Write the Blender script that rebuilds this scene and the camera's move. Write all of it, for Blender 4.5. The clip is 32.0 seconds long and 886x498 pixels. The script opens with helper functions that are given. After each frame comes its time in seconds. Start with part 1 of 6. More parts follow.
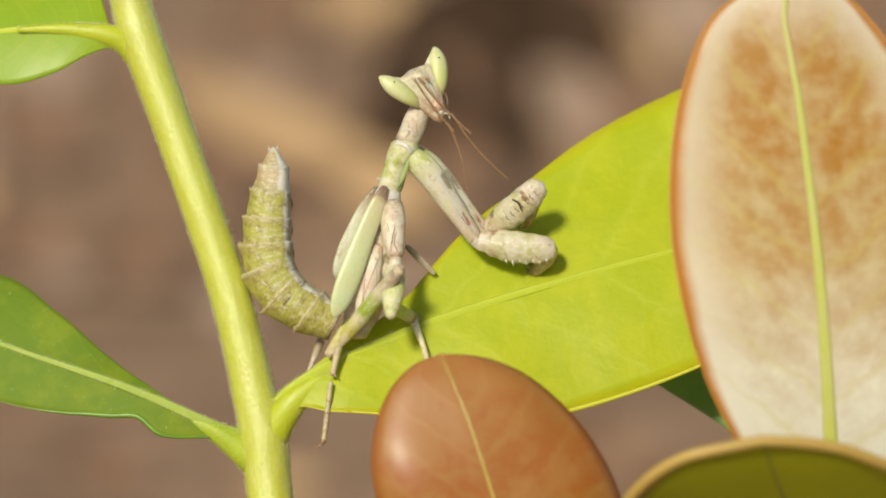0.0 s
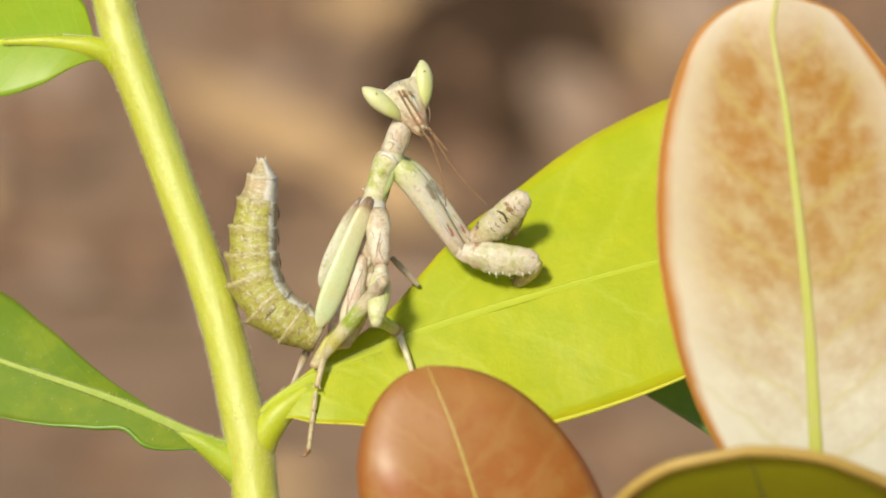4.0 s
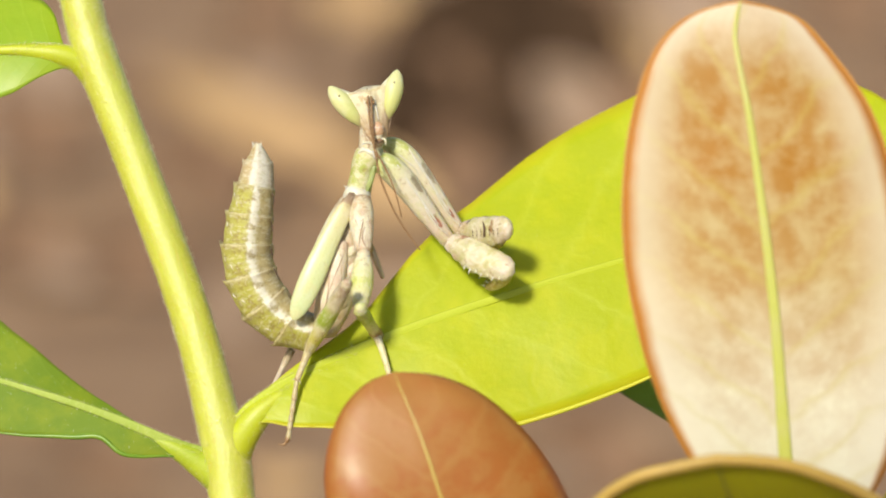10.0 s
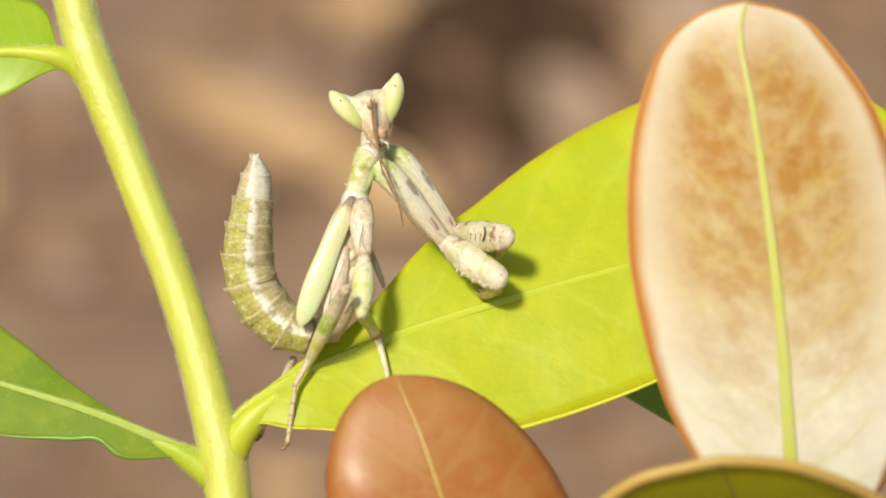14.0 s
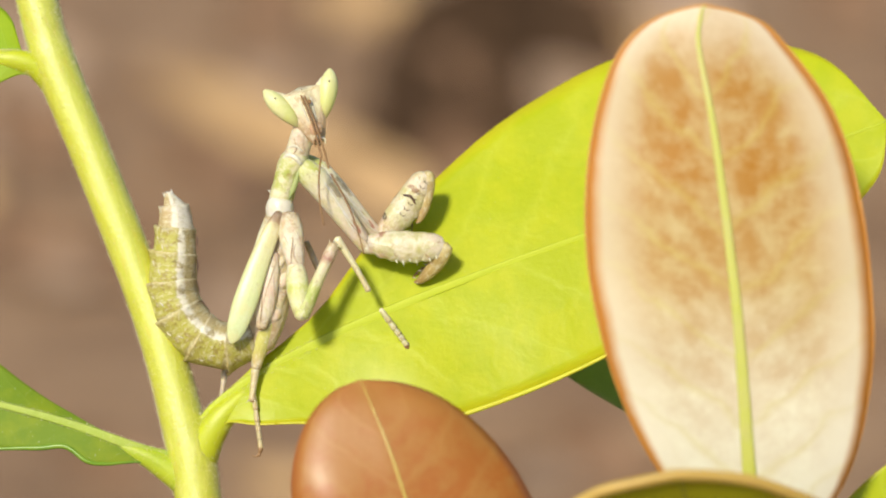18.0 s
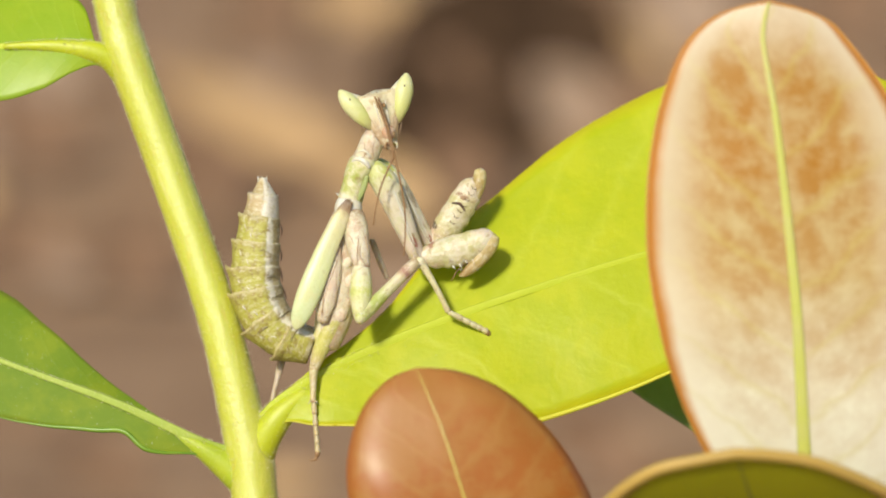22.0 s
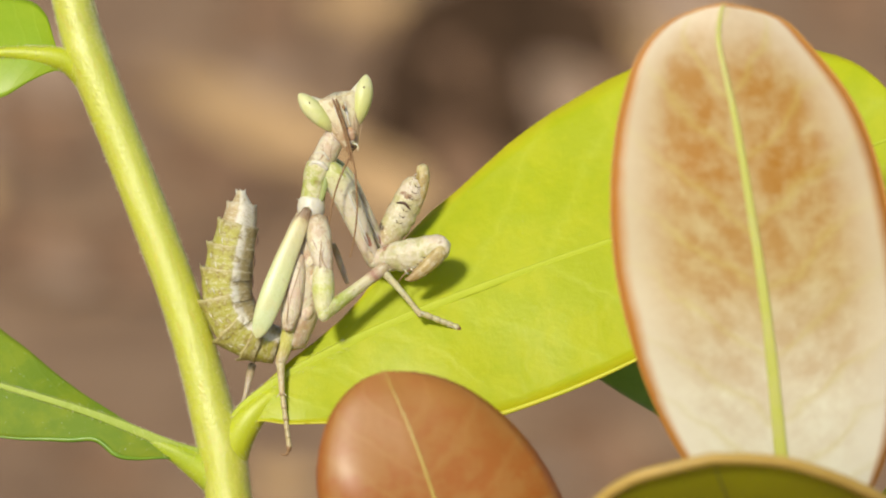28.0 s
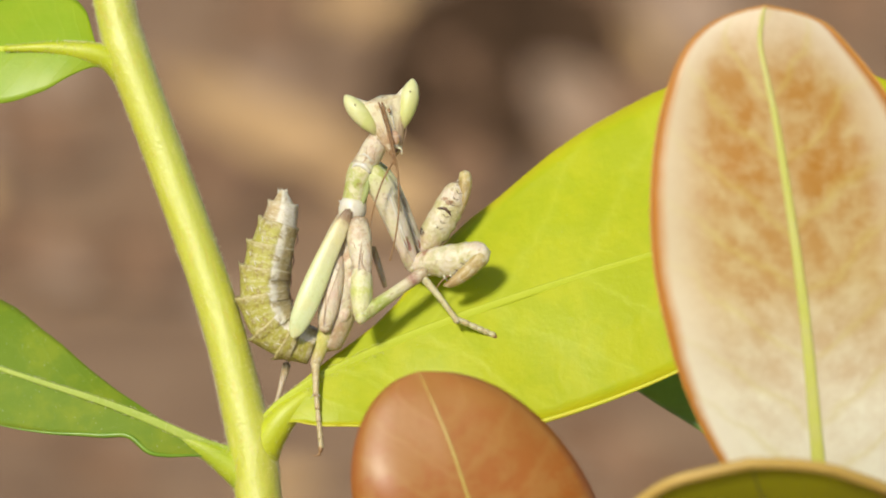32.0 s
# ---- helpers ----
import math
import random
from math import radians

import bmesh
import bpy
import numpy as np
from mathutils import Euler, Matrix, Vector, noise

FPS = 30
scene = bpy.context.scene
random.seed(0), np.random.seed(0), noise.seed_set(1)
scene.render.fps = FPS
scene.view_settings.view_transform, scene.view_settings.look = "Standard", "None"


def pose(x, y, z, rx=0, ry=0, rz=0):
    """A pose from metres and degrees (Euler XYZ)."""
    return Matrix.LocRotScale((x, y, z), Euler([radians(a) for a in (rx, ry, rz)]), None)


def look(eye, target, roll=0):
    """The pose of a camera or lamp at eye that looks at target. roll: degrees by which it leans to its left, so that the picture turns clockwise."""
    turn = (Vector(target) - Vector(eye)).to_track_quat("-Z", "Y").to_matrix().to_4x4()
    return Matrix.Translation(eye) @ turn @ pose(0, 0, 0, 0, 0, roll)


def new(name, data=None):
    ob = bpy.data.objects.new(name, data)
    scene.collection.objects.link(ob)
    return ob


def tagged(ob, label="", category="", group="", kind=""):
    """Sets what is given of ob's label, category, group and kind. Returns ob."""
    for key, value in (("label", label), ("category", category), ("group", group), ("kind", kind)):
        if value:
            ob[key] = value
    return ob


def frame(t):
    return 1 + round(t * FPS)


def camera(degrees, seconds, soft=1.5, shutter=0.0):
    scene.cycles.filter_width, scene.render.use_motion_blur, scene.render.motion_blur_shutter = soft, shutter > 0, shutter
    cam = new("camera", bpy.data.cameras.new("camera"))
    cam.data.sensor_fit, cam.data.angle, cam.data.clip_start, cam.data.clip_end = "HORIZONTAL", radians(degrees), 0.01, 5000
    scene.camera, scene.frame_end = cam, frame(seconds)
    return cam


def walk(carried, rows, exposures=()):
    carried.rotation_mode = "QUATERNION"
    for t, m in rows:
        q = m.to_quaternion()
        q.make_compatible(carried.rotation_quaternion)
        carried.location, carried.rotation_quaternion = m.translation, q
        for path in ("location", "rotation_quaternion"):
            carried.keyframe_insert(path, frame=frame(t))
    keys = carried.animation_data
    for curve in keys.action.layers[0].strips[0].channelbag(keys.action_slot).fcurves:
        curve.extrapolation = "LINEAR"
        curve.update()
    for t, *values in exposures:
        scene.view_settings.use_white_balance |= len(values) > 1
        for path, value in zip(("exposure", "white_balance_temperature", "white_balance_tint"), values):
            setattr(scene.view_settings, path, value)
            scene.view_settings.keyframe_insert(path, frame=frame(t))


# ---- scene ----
cam = camera(13.0, 32.0, 2.0)
# view space: u right, v up, w towards the camera, in millimetres round the point in focus
TILT = 20.0
DIST = 0.281
VIEW = pose(0, 0, 0.26, 90 - TILT, 0, 0)
EYE = VIEW @ pose(0, 0, DIST)
walk(cam, [(0, EYE), (32.0, EYE)], [(0, -0.26), (2, -0.16), (3.5, -0.12), (6, -0.03), (9, 0.04), (18, 0.03), (21, -0.03), (23, -0.09), (25, -0.22), (28, -0.2), (31, -0.17), (32, -0.16)])
cam.data.dof.use_dof = True
cam.data.dof.focus_distance = DIST - 0.001
cam.data.dof.aperture_fstop = cam.data.lens / 6.5  # an opening 6.5 mm wide

# ---- world and sun ----
SUN_WAY = (VIEW.to_3x3() @ Vector((0.31, -0.41, -0.86))).normalized()
world = bpy.data.worlds.new("world")
scene.world = world
world.use_nodes = True
sky = world.node_tree.nodes.new("ShaderNodeTexSky")
sky.sky_type, sky.sun_disc = "NISHITA", False
sky.sun_elevation = math.asin(-SUN_WAY.z)
sky.sun_rotation = math.atan2(-SUN_WAY.x, -SUN_WAY.y)
back = world.node_tree.nodes["Background"]
back.inputs["Strength"].default_value = 0.12
world.node_tree.links.new(sky.outputs[0], back.inputs[0])
sun = new("sun", bpy.data.lights.new("sun", "SUN"))
sun.data.energy, sun.data.angle, sun.data.color = 4.2, radians(8), (1.0, 0.94, 0.79)
sun.matrix_world = look((0, 0, 3), Vector((0, 0, 3)) + SUN_WAY)

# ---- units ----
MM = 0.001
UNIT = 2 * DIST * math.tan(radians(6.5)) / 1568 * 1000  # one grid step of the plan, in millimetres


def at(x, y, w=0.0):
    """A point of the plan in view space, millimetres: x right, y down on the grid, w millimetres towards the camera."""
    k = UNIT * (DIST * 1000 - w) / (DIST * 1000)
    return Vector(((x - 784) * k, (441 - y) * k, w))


def spline(points, n):
    """n points along a smooth curve through points (tuples of any length)."""
    p = np.array([tuple(q) for q in points], float)
    if len(p) == 2:
        return p[0] + (p[1] - p[0]) * np.linspace(0, 1, n)[:, None]
    p = np.vstack([2 * p[0] - p[1], p, 2 * p[-1] - p[-2]])
    out = []
    for x in np.linspace(0, len(p) - 3 - 1e-9, n):
        i = int(x)
        f = x - i
        a, b, c, d = p[i:i + 4]
        out.append(0.5 * (2 * b + (c - a) * f + (2 * a - 5 * b + 4 * c - d) * f * f + (3 * b - a - 3 * c + d) * f ** 3))
    return np.array(out)


def mesh(name, verts, faces, uvs=None, smooth=True):
    me = bpy.data.meshes.new(name)
    me.from_pydata([tuple(np.array(v) * MM) for v in verts], [], faces)
    if uvs is not None:
        layer = me.uv_layers.new(name="UVMap")
        for loop in me.loops:
            layer.data[loop.index].uv = uvs[loop.vertex_index]
    me.validate()
    bm = bmesh.new()
    bm.from_mesh(me)
    bmesh.ops.recalc_face_normals(bm, faces=bm.faces)
    bm.to_mesh(me)
    bm.free()
    if smooth:
        me.shade_smooth()
    return me


def part(name, data, material, parent=None, label="", place=None):
    ob = new(name, data)
    data.materials.clear()
    data.materials.append(material)
    if parent is not None:
        ob.parent = parent
    if place is not None:
        ob.matrix_basis = place
    if label:
        ob["label"] = label
    return ob


class Shape:
    """Collects tubes, lumps and spikes into one mesh, in millimetres."""

    def __init__(self):
        self.v, self.f, self.uv = [], [], []

    def tube(self, points, radii, n=10, steps=0, flat=1.0, up=(0, 0, 1), round_ends=True):
        """A tube through points; radii runs along it. flat: its depth along up as a share of its width."""
        steps = steps or 4 * len(points)
        c = spline([tuple(p) for p in points], steps)
        r = spline([(x,) for x in radii], steps)[:, 0].clip(0.004)
        base = len(self.v)
        up = Vector(up)
        for i in range(steps):
            t = Vector(c[min(i + 1, steps - 1)] - c[max(i - 1, 0)]).normalized()
            side = t.cross(up)
            side = side.normalized() if side.length > 1e-6 else t.orthogonal().normalized()
            dep = side.cross(t)
            for k in range(n):
                a = 2 * math.pi * k / n
                self.v.append(Vector(c[i]) + side * math.cos(a) * r[i] + dep * math.sin(a) * r[i] * flat)
                self.uv.append((i / (steps - 1), k / n))
        for i in range(steps - 1):
            for k in range(n):
                j = (k + 1) % n
                self.f.append((base + i * n + k, base + i * n + j, base + i * n + n + j, base + i * n + n + k))
        for i, out in ((0, -1), (steps - 1, 1)):
            t = Vector(c[min(i + 1, steps - 1)] - c[max(i - 1, 0)]).normalized()
            self.v.append(Vector(c[i]) + t * out * (r[i] * 0.5 if round_ends else 0))
            self.uv.append((i / (steps - 1), 0))
            last = len(self.v) - 1
            for k in range(n):
                j = (k + 1) % n
                self.f.append((base + i * n + k, base + i * n + j, last))
        return self

    def spike(self, foot, tip, r, n=5, uv=None):
        foot, tip = Vector(foot), Vector(tip)
        t = (tip - foot).normalized()
        a = t.orthogonal().normalized()
        b = t.cross(a)
        base = len(self.v)
        for k in range(n):
            g = 2 * math.pi * k / n
            self.v.append(foot + (a * math.cos(g) + b * math.sin(g)) * r)
            self.uv.append(uv or (0, k / n))
        self.v.append(tip)
        self.uv.append(uv or (1, 0))
        for k in range(n):
            self.f.append((base + k, base + (k + 1) % n, base + n))
        self.f.append(tuple(base + k for k in range(n)))
        return self

    def lump(self, centre, size, n=14, m=10):
        """A rounded lump with half sizes size."""
        base = len(self.v)
        centre, size = Vector(centre), Vector(size)
        for i in range(1, m):
            p = math.pi * i / m
            for k in range(n):
                a = 2 * math.pi * k / n
                self.v.append(centre + Vector((size.x * math.sin(p) * math.cos(a), size.y * math.cos(p), size.z * math.sin(p) * math.sin(a))))
                self.uv.append((i / m, k / n))
        for y in (1, -1):
            self.v.append(centre + Vector((0, y * size.y, 0)))
            self.uv.append((0.5 - y / 2, 0))
        for i in range(m - 2):
            for k in range(n):
                j = (k + 1) % n
                self.f.append((base + i * n + k, base + i * n + j, base + i * n + n + j, base + i * n + n + k))
        top, low = len(self.v) - 2, len(self.v) - 1
        for k in range(n):
            j = (k + 1) % n
            self.f.append((base + k, base + j, top))
            self.f.append((base + (m - 2) * n + k, base + (m - 2) * n + j, low))
        return self

    def made(self, name, smooth=True):
        return mesh(name, self.v, self.f, self.uv, smooth)


# ---- materials ----
def material(name, rough=0.5, sub=0.0):
    m = bpy.data.materials.new(name)
    m.use_nodes = True
    b = m.node_tree.nodes["Principled BSDF"]
    b.inputs["Roughness"].default_value = rough
    if sub:
        b.inputs["Subsurface Weight"].default_value = sub
        b.inputs["Subsurface Radius"].default_value = (0.5, 0.4, 0.15)
        b.inputs["Subsurface Scale"].default_value = 0.001
    return m, m.node_tree.nodes, m.node_tree.links, b


def mathn(nodes, links, op, a, b=None, c=None):
    n = nodes.new("ShaderNodeMath")
    n.operation = op
    for i, x in enumerate((a, b, c)):
        if x is None:
            continue
        if isinstance(x, (int, float)):
            n.inputs[i].default_value = x
        else:
            links.new(x, n.inputs[i])
    return n.outputs[0]


def mixn(nodes, links, f, a, b, blend="MIX"):
    n = nodes.new("ShaderNodeMix")
    n.data_type, n.blend_type = "RGBA", blend
    for i, x in ((0, f), (6, a), (7, b)):
        if isinstance(x, (int, float)):
            n.inputs[i].default_value = x
        elif isinstance(x, tuple):
            n.inputs[i].default_value = (*x, 1)
        else:
            links.new(x, n.inputs[i])
    return n.outputs[2]


def rampn(nodes, links, f, stops):
    n = nodes.new("ShaderNodeValToRGB")
    e = n.color_ramp.elements
    while len(e) < len(stops):
        e.new(0.5)
    for el, (p, c) in zip(e, stops):
        el.position = p
        el.color = (*c, 1) if isinstance(c, tuple) else (c, c, c, 1)
    links.new(f, n.inputs[0])
    return n.outputs[0]


def noisen(nodes, links, scale, detail=4.0, vec=None, rough=0.55, distort=0.0):
    n = nodes.new("ShaderNodeTexNoise")
    n.inputs["Scale"].default_value, n.inputs["Detail"].default_value = scale, detail
    n.inputs["Roughness"].default_value, n.inputs["Distortion"].default_value = rough, distort
    if vec is None:
        vec = nodes.new("ShaderNodeTexCoord").outputs["Object"]
    links.new(vec, n.inputs["Vector"])
    return n.outputs[0]


def bumpn(nodes, links, b, height, strength=0.3, dist=0.0002):
    n = nodes.new("ShaderNodeBump")
    n.inputs["Strength"].default_value, n.inputs["Distance"].default_value = strength, dist
    links.new(height, n.inputs["Height"])
    links.new(n.outputs[0], b.inputs["Normal"])
    return n


def leaf_material(name, stops, vein, edge, blotch, veins=9, glow=0.35, rough=0.38, rim=0.93, vein_mix=0.35, blotch_mix=0.5, patch=260.0, heart=False, coat=0.15, coat_rough=0.25, dust=0.15, margin=None):
    """A leaf blade: colour runs from base to tip by stops; paler side veins, a tinted rim, blotches, light through the blade."""
    m, N, L, b = material(name, rough)
    uv = N.new("ShaderNodeUVMap")
    uv.uv_map = "UVMap"
    sep = N.new("ShaderNodeSeparateXYZ")
    L.new(uv.outputs[0], sep.inputs[0])
    s = sep.outputs[0]
    across = mathn(N, L, "ABSOLUTE", mathn(N, L, "MULTIPLY_ADD", sep.outputs[1], 2.0, -1.0))
    wob = noisen(N, L, 300, 3)
    run = mathn(N, L, "MULTIPLY_ADD", across, -1.6, mathn(N, L, "MULTIPLY", s, float(veins)))
    run = mathn(N, L, "ADD", run, mathn(N, L, "MULTIPLY", wob, 0.7))
    saw = mathn(N, L, "PINGPONG", run, 0.5)
    line = rampn(N, L, saw, [(0.0, 1.0), (0.05, 0.55), (0.14, 0.0)])
    fine = noisen(N, L, 1500, 5, rough=0.65)
    blot = rampn(N, L, noisen(N, L, patch, 7, rough=0.66, distort=0.15), [(0.4, 0.0), (0.56, 1.0)])
    if heart:  # pigment gathers along the midrib, most in the outer half, in streaks along the side veins
        comb = N.new("ShaderNodeCombineXYZ")
        L.new(mathn(N, L, "ADD", mathn(N, L, "MULTIPLY", s, 8.0), mathn(N, L, "MULTIPLY", across, -0.9)), comb.inputs[0])
        L.new(mathn(N, L, "MULTIPLY", sep.outputs[1], 3.2), comb.inputs[1])
        streak = noisen(N, L, 1.6, 8, comb.outputs[0], 0.68, 0.3)
        blot = rampn(N, L, mathn(N, L, "ADD", mathn(N, L, "MULTIPLY", streak, 0.62), mathn(N, L, "MULTIPLY", noisen(N, L, patch * 2.2, 6), 0.38)), [(0.36, 0.0), (0.58, 1.0)])
        blot = mathn(N, L, "MULTIPLY", blot, rampn(N, L, across, [(0.04, 0.8), (0.25, 1.0), (0.6, 0.8), (0.9, 0.1)]))
        blot = mathn(N, L, "MULTIPLY", blot, rampn(N, L, s, [(0.08, 0.1), (0.4, 0.55), (0.7, 1.0), (0.86, 0.9), (0.97, 0.15)]))
    c = rampn(N, L, s, stops)
    c = mixn(N, L, mathn(N, L, "MULTIPLY", blot, blotch_mix), c, blotch)
    c = mixn(N, L, mathn(N, L, "MULTIPLY", line, vein_mix), c, vein)
    c = mixn(N, L, mathn(N, L, "MULTIPLY", fine, 0.25), c, mixn(N, L, 1.0, c, (0.72, 0.72, 0.7), "MULTIPLY"))
    edge_f = rampn(N, L, mathn(N, L, "ADD", across, mathn(N, L, "MULTIPLY_ADD", wob, 0.06, -0.03)), [(rim - 0.06, 0.0), (rim + 0.03, 1.0)])
    if margin:  # a broad pale border
        c = mixn(N, L, mathn(N, L, "MULTIPLY", rampn(N, L, across, [(0.55, 0.0), (0.85, 1.0)]), 0.45), c, margin)
    c = mixn(N, L, edge_f, c, edge)
    c = mixn(N, L, mathn(N, L, "MULTIPLY", rampn(N, L, noisen(N, L, 5200, 4, None, 0.6), [(0.66, 0.0), (0.74, 1.0)]), dust), c, (0.8, 0.8, 0.7))
    L.new(c, b.inputs["Base Color"])
    b.inputs["Coat Weight"].default_value = coat
    b.inputs["Coat Roughness"].default_value = coat_rough
    height = mathn(N, L, "ADD", mathn(N, L, "MULTIPLY", line, 0.5), mathn(N, L, "MULTIPLY", fine, 0.9))
    height = mathn(N, L, "ADD", height, mathn(N, L, "MULTIPLY", noisen(N, L, 520, 4, None, 0.6, 0.5), 2.2))
    bumpn(N, L, b, height, 0.18, 0.00014)
    if glow:
        tr = N.new("ShaderNodeBsdfTranslucent")
        L.new(c, tr.inputs[0])
        mix = N.new("ShaderNodeMixShader")
        mix.inputs[0].default_value = glow
        L.new(b.outputs[0], mix.inputs[1])
        L.new(tr.outputs[0], mix.inputs[2])
        L.new(mix.outputs[0], N["Material Output"].inputs[0])
    return m


def plain_material(name, colours, scale=900.0, rough=0.45, sub=0.0, bump=0.25, seed=0.0, fine=5000.0):
    """A living surface: colours mixed by coarse and fine noise in the thing's own space."""
    m, N, L, b = material(name, rough, sub)
    co = N.new("ShaderNodeTexCoord")
    shift = N.new("ShaderNodeVectorMath")
    shift.operation = "ADD"
    shift.inputs[1].default_value = (seed, seed * 0.7, 0)
    L.new(co.outputs["Object"], shift.inputs[0])
    big = noisen(N, L, scale, 4, shift.outputs[0], 0.6, 0.4)
    tiny = noisen(N, L, fine, 4, shift.outputs[0])
    k = len(colours)
    c = rampn(N, L, big, [(0.3 + 0.4 * i / max(1, k - 1), x) for i, x in enumerate(colours)])
    c = mixn(N, L, mathn(N, L, "MULTIPLY", tiny, 0.3), c, mixn(N, L, 1.0, c, (0.7, 0.68, 0.62), "MULTIPLY"))
    L.new(c, b.inputs["Base Color"])
    bumpn(N, L, b, tiny, bump, 0.00006)
    return m


def stem_material():
    """Downy green bark: lime, straw and pale streaks along the shoot, a soft shine."""
    m, N, L, b = material("stem_skin", 0.5, 0.03)
    uv = N.new("ShaderNodeUVMap")
    uv.uv_map = "UVMap"
    sep = N.new("ShaderNodeSeparateXYZ")
    L.new(uv.outputs[0], sep.inputs[0])
    ring = mathn(N, L, "MULTIPLY", sep.outputs[1], 2 * math.pi)
    comb = N.new("ShaderNodeCombineXYZ")
    L.new(mathn(N, L, "MULTIPLY", sep.outputs[0], 40.0), comb.inputs[0])
    L.new(mathn(N, L, "MULTIPLY", mathn(N, L, "COSINE", ring), 3.0), comb.inputs[1])
    L.new(mathn(N, L, "MULTIPLY", mathn(N, L, "SINE", ring), 3.0), comb.inputs[2])
    streak = noisen(N, L, 0.9, 5, comb.outputs[0], 0.6, 0.3)
    tiny = noisen(N, L, 3200, 5, None, 0.65)
    c = rampn(N, L, streak, [(0.3, (0.6, 0.54, 0.02)), (0.44, (0.54, 0.57, 0.02)), (0.56, (0.58, 0.6, 0.03)), (0.7, (0.66, 0.65, 0.12))])
    c = mixn(N, L, mathn(N, L, "MULTIPLY", rampn(N, L, tiny, [(0.45, 1.0), (0.6, 0.0)]), 0.22), c, mixn(N, L, 1.0, c, (0.8, 0.74, 0.5), "MULTIPLY"))
    L.new(c, b.inputs["Base Color"])
    b.inputs["Coat Weight"].default_value, b.inputs["Coat Roughness"].default_value, b.inputs["Coat IOR"].default_value = 1.0, 0.46, 2.0
    bump = bumpn(N, L, b, mathn(N, L, "ADD", tiny, mathn(N, L, "MULTIPLY", streak, 1.0)), 0.75, 0.00006)
    L.new(bump.outputs[0], b.inputs["Coat Normal"])
    return m


M_STEM = stem_material()
M_PETIOLE_GREEN = plain_material("green_petiole_skin", [(0.36, 0.46, 0.02), (0.46, 0.52, 0.03)], 300, 0.4, 0.05)
M_PETIOLE = plain_material("petiole_skin", [(0.44, 0.49, 0.012), (0.5, 0.54, 0.02)], 300, 0.45, 0.03)
M_HAIR = plain_material("pale_hair", [(0.8, 0.78, 0.4), (0.84, 0.8, 0.52)], 500, 0.6)
M_RIB_LIME = plain_material("lime_rib", [(0.46, 0.53, 0.012), (0.5, 0.56, 0.02)], 500, 0.5, 0.0)
M_RIB_YELLOW = plain_material("yellow_rim", [(0.6, 0.62, 0.04), (0.66, 0.6, 0.04)], 500, 0.45, 0.2)
M_RIB_GREEN = plain_material("pale_green_rib", [(0.3, 0.4, 0.03), (0.38, 0.46, 0.06)], 500, 0.55, 0.0)
M_RIB_RED = plain_material("lime_tan_rib", [(0.52, 0.52, 0.08), (0.56, 0.55, 0.11), (0.58, 0.54, 0.16)], 300, 0.45, 0.2)
M_RIB_OLIVE = plain_material("olive_rib", [(0.2, 0.19, 0.012), (0.26, 0.24, 0.02)], 500, 0.45)
M_RIB_TAN = plain_material("tan_rib", [(0.46, 0.33, 0.05), (0.48, 0.38, 0.05)], 300, 0.45)
M_RIM = plain_material("russet_rim", [(0.5, 0.2, 0.035), (0.58, 0.28, 0.06)], 300, 0.45, 0.1)
M_RIM_TAN = plain_material("tan_rim", [(0.45, 0.29, 0.06), (0.52, 0.34, 0.08)], 300, 0.5, 0.1)
M_ROLL = plain_material("rolled_edge", [(0.1, 0.22, 0.01), (0.2, 0.32, 0.02)], 400, 0.35, 0.05)
M_LEAF_LIME = leaf_material("lime_leaf", [(0.0, (0.52, 0.58, 0.014)), (0.25, (0.58, 0.62, 0.009)), (1.0, (0.58, 0.62, 0.01))],
                            (0.66, 0.72, 0.06), (0.68, 0.62, 0.02), (0.47, 0.56, 0.008), 10, 0.3, 0.42, 0.97, 0.26, 0.6)
M_LEAF_LIME.node_tree.nodes["Principled BSDF"].inputs["Specular IOR Level"].default_value = 0.3
M_LEAF_LIME.node_tree.nodes["Principled BSDF"].inputs["Coat Weight"].default_value = 0.06
M_LEAF_FRESH = leaf_material("fresh_leaf", [(0.0, (0.42, 0.52, 0.012)), (0.35, (0.38, 0.52, 0.012)), (1.0, (0.36, 0.5, 0.012))],
                             (0.48, 0.6, 0.04), (0.3, 0.44, 0.02), (0.3, 0.48, 0.01), 9, 0.3, 0.5, 0.97, 0.15, coat=0.1, dust=0.2)
M_LEAF_GREEN = leaf_material("green_leaf", [(0.0, (0.3, 0.36, 0.006)), (0.3, (0.27, 0.35, 0.008)), (1.0, (0.26, 0.35, 0.008))],
                             (0.26, 0.36, 0.03), (0.24, 0.3, 0.02), (0.12, 0.25, 0.008), 9, 0.3, 0.7, 0.975, 0.15, coat=0.0, dust=0.55)
# tan and orange are pigment; the whitish base end paints in sunlit gloss
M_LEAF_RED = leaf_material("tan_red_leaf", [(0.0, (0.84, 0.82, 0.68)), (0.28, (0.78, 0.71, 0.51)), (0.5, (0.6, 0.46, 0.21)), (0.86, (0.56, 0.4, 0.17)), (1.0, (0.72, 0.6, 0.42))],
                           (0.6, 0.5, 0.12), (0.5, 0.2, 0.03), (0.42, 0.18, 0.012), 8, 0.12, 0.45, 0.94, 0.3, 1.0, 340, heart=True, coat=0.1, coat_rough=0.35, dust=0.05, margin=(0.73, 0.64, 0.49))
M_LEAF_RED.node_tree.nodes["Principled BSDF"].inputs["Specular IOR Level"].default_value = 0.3
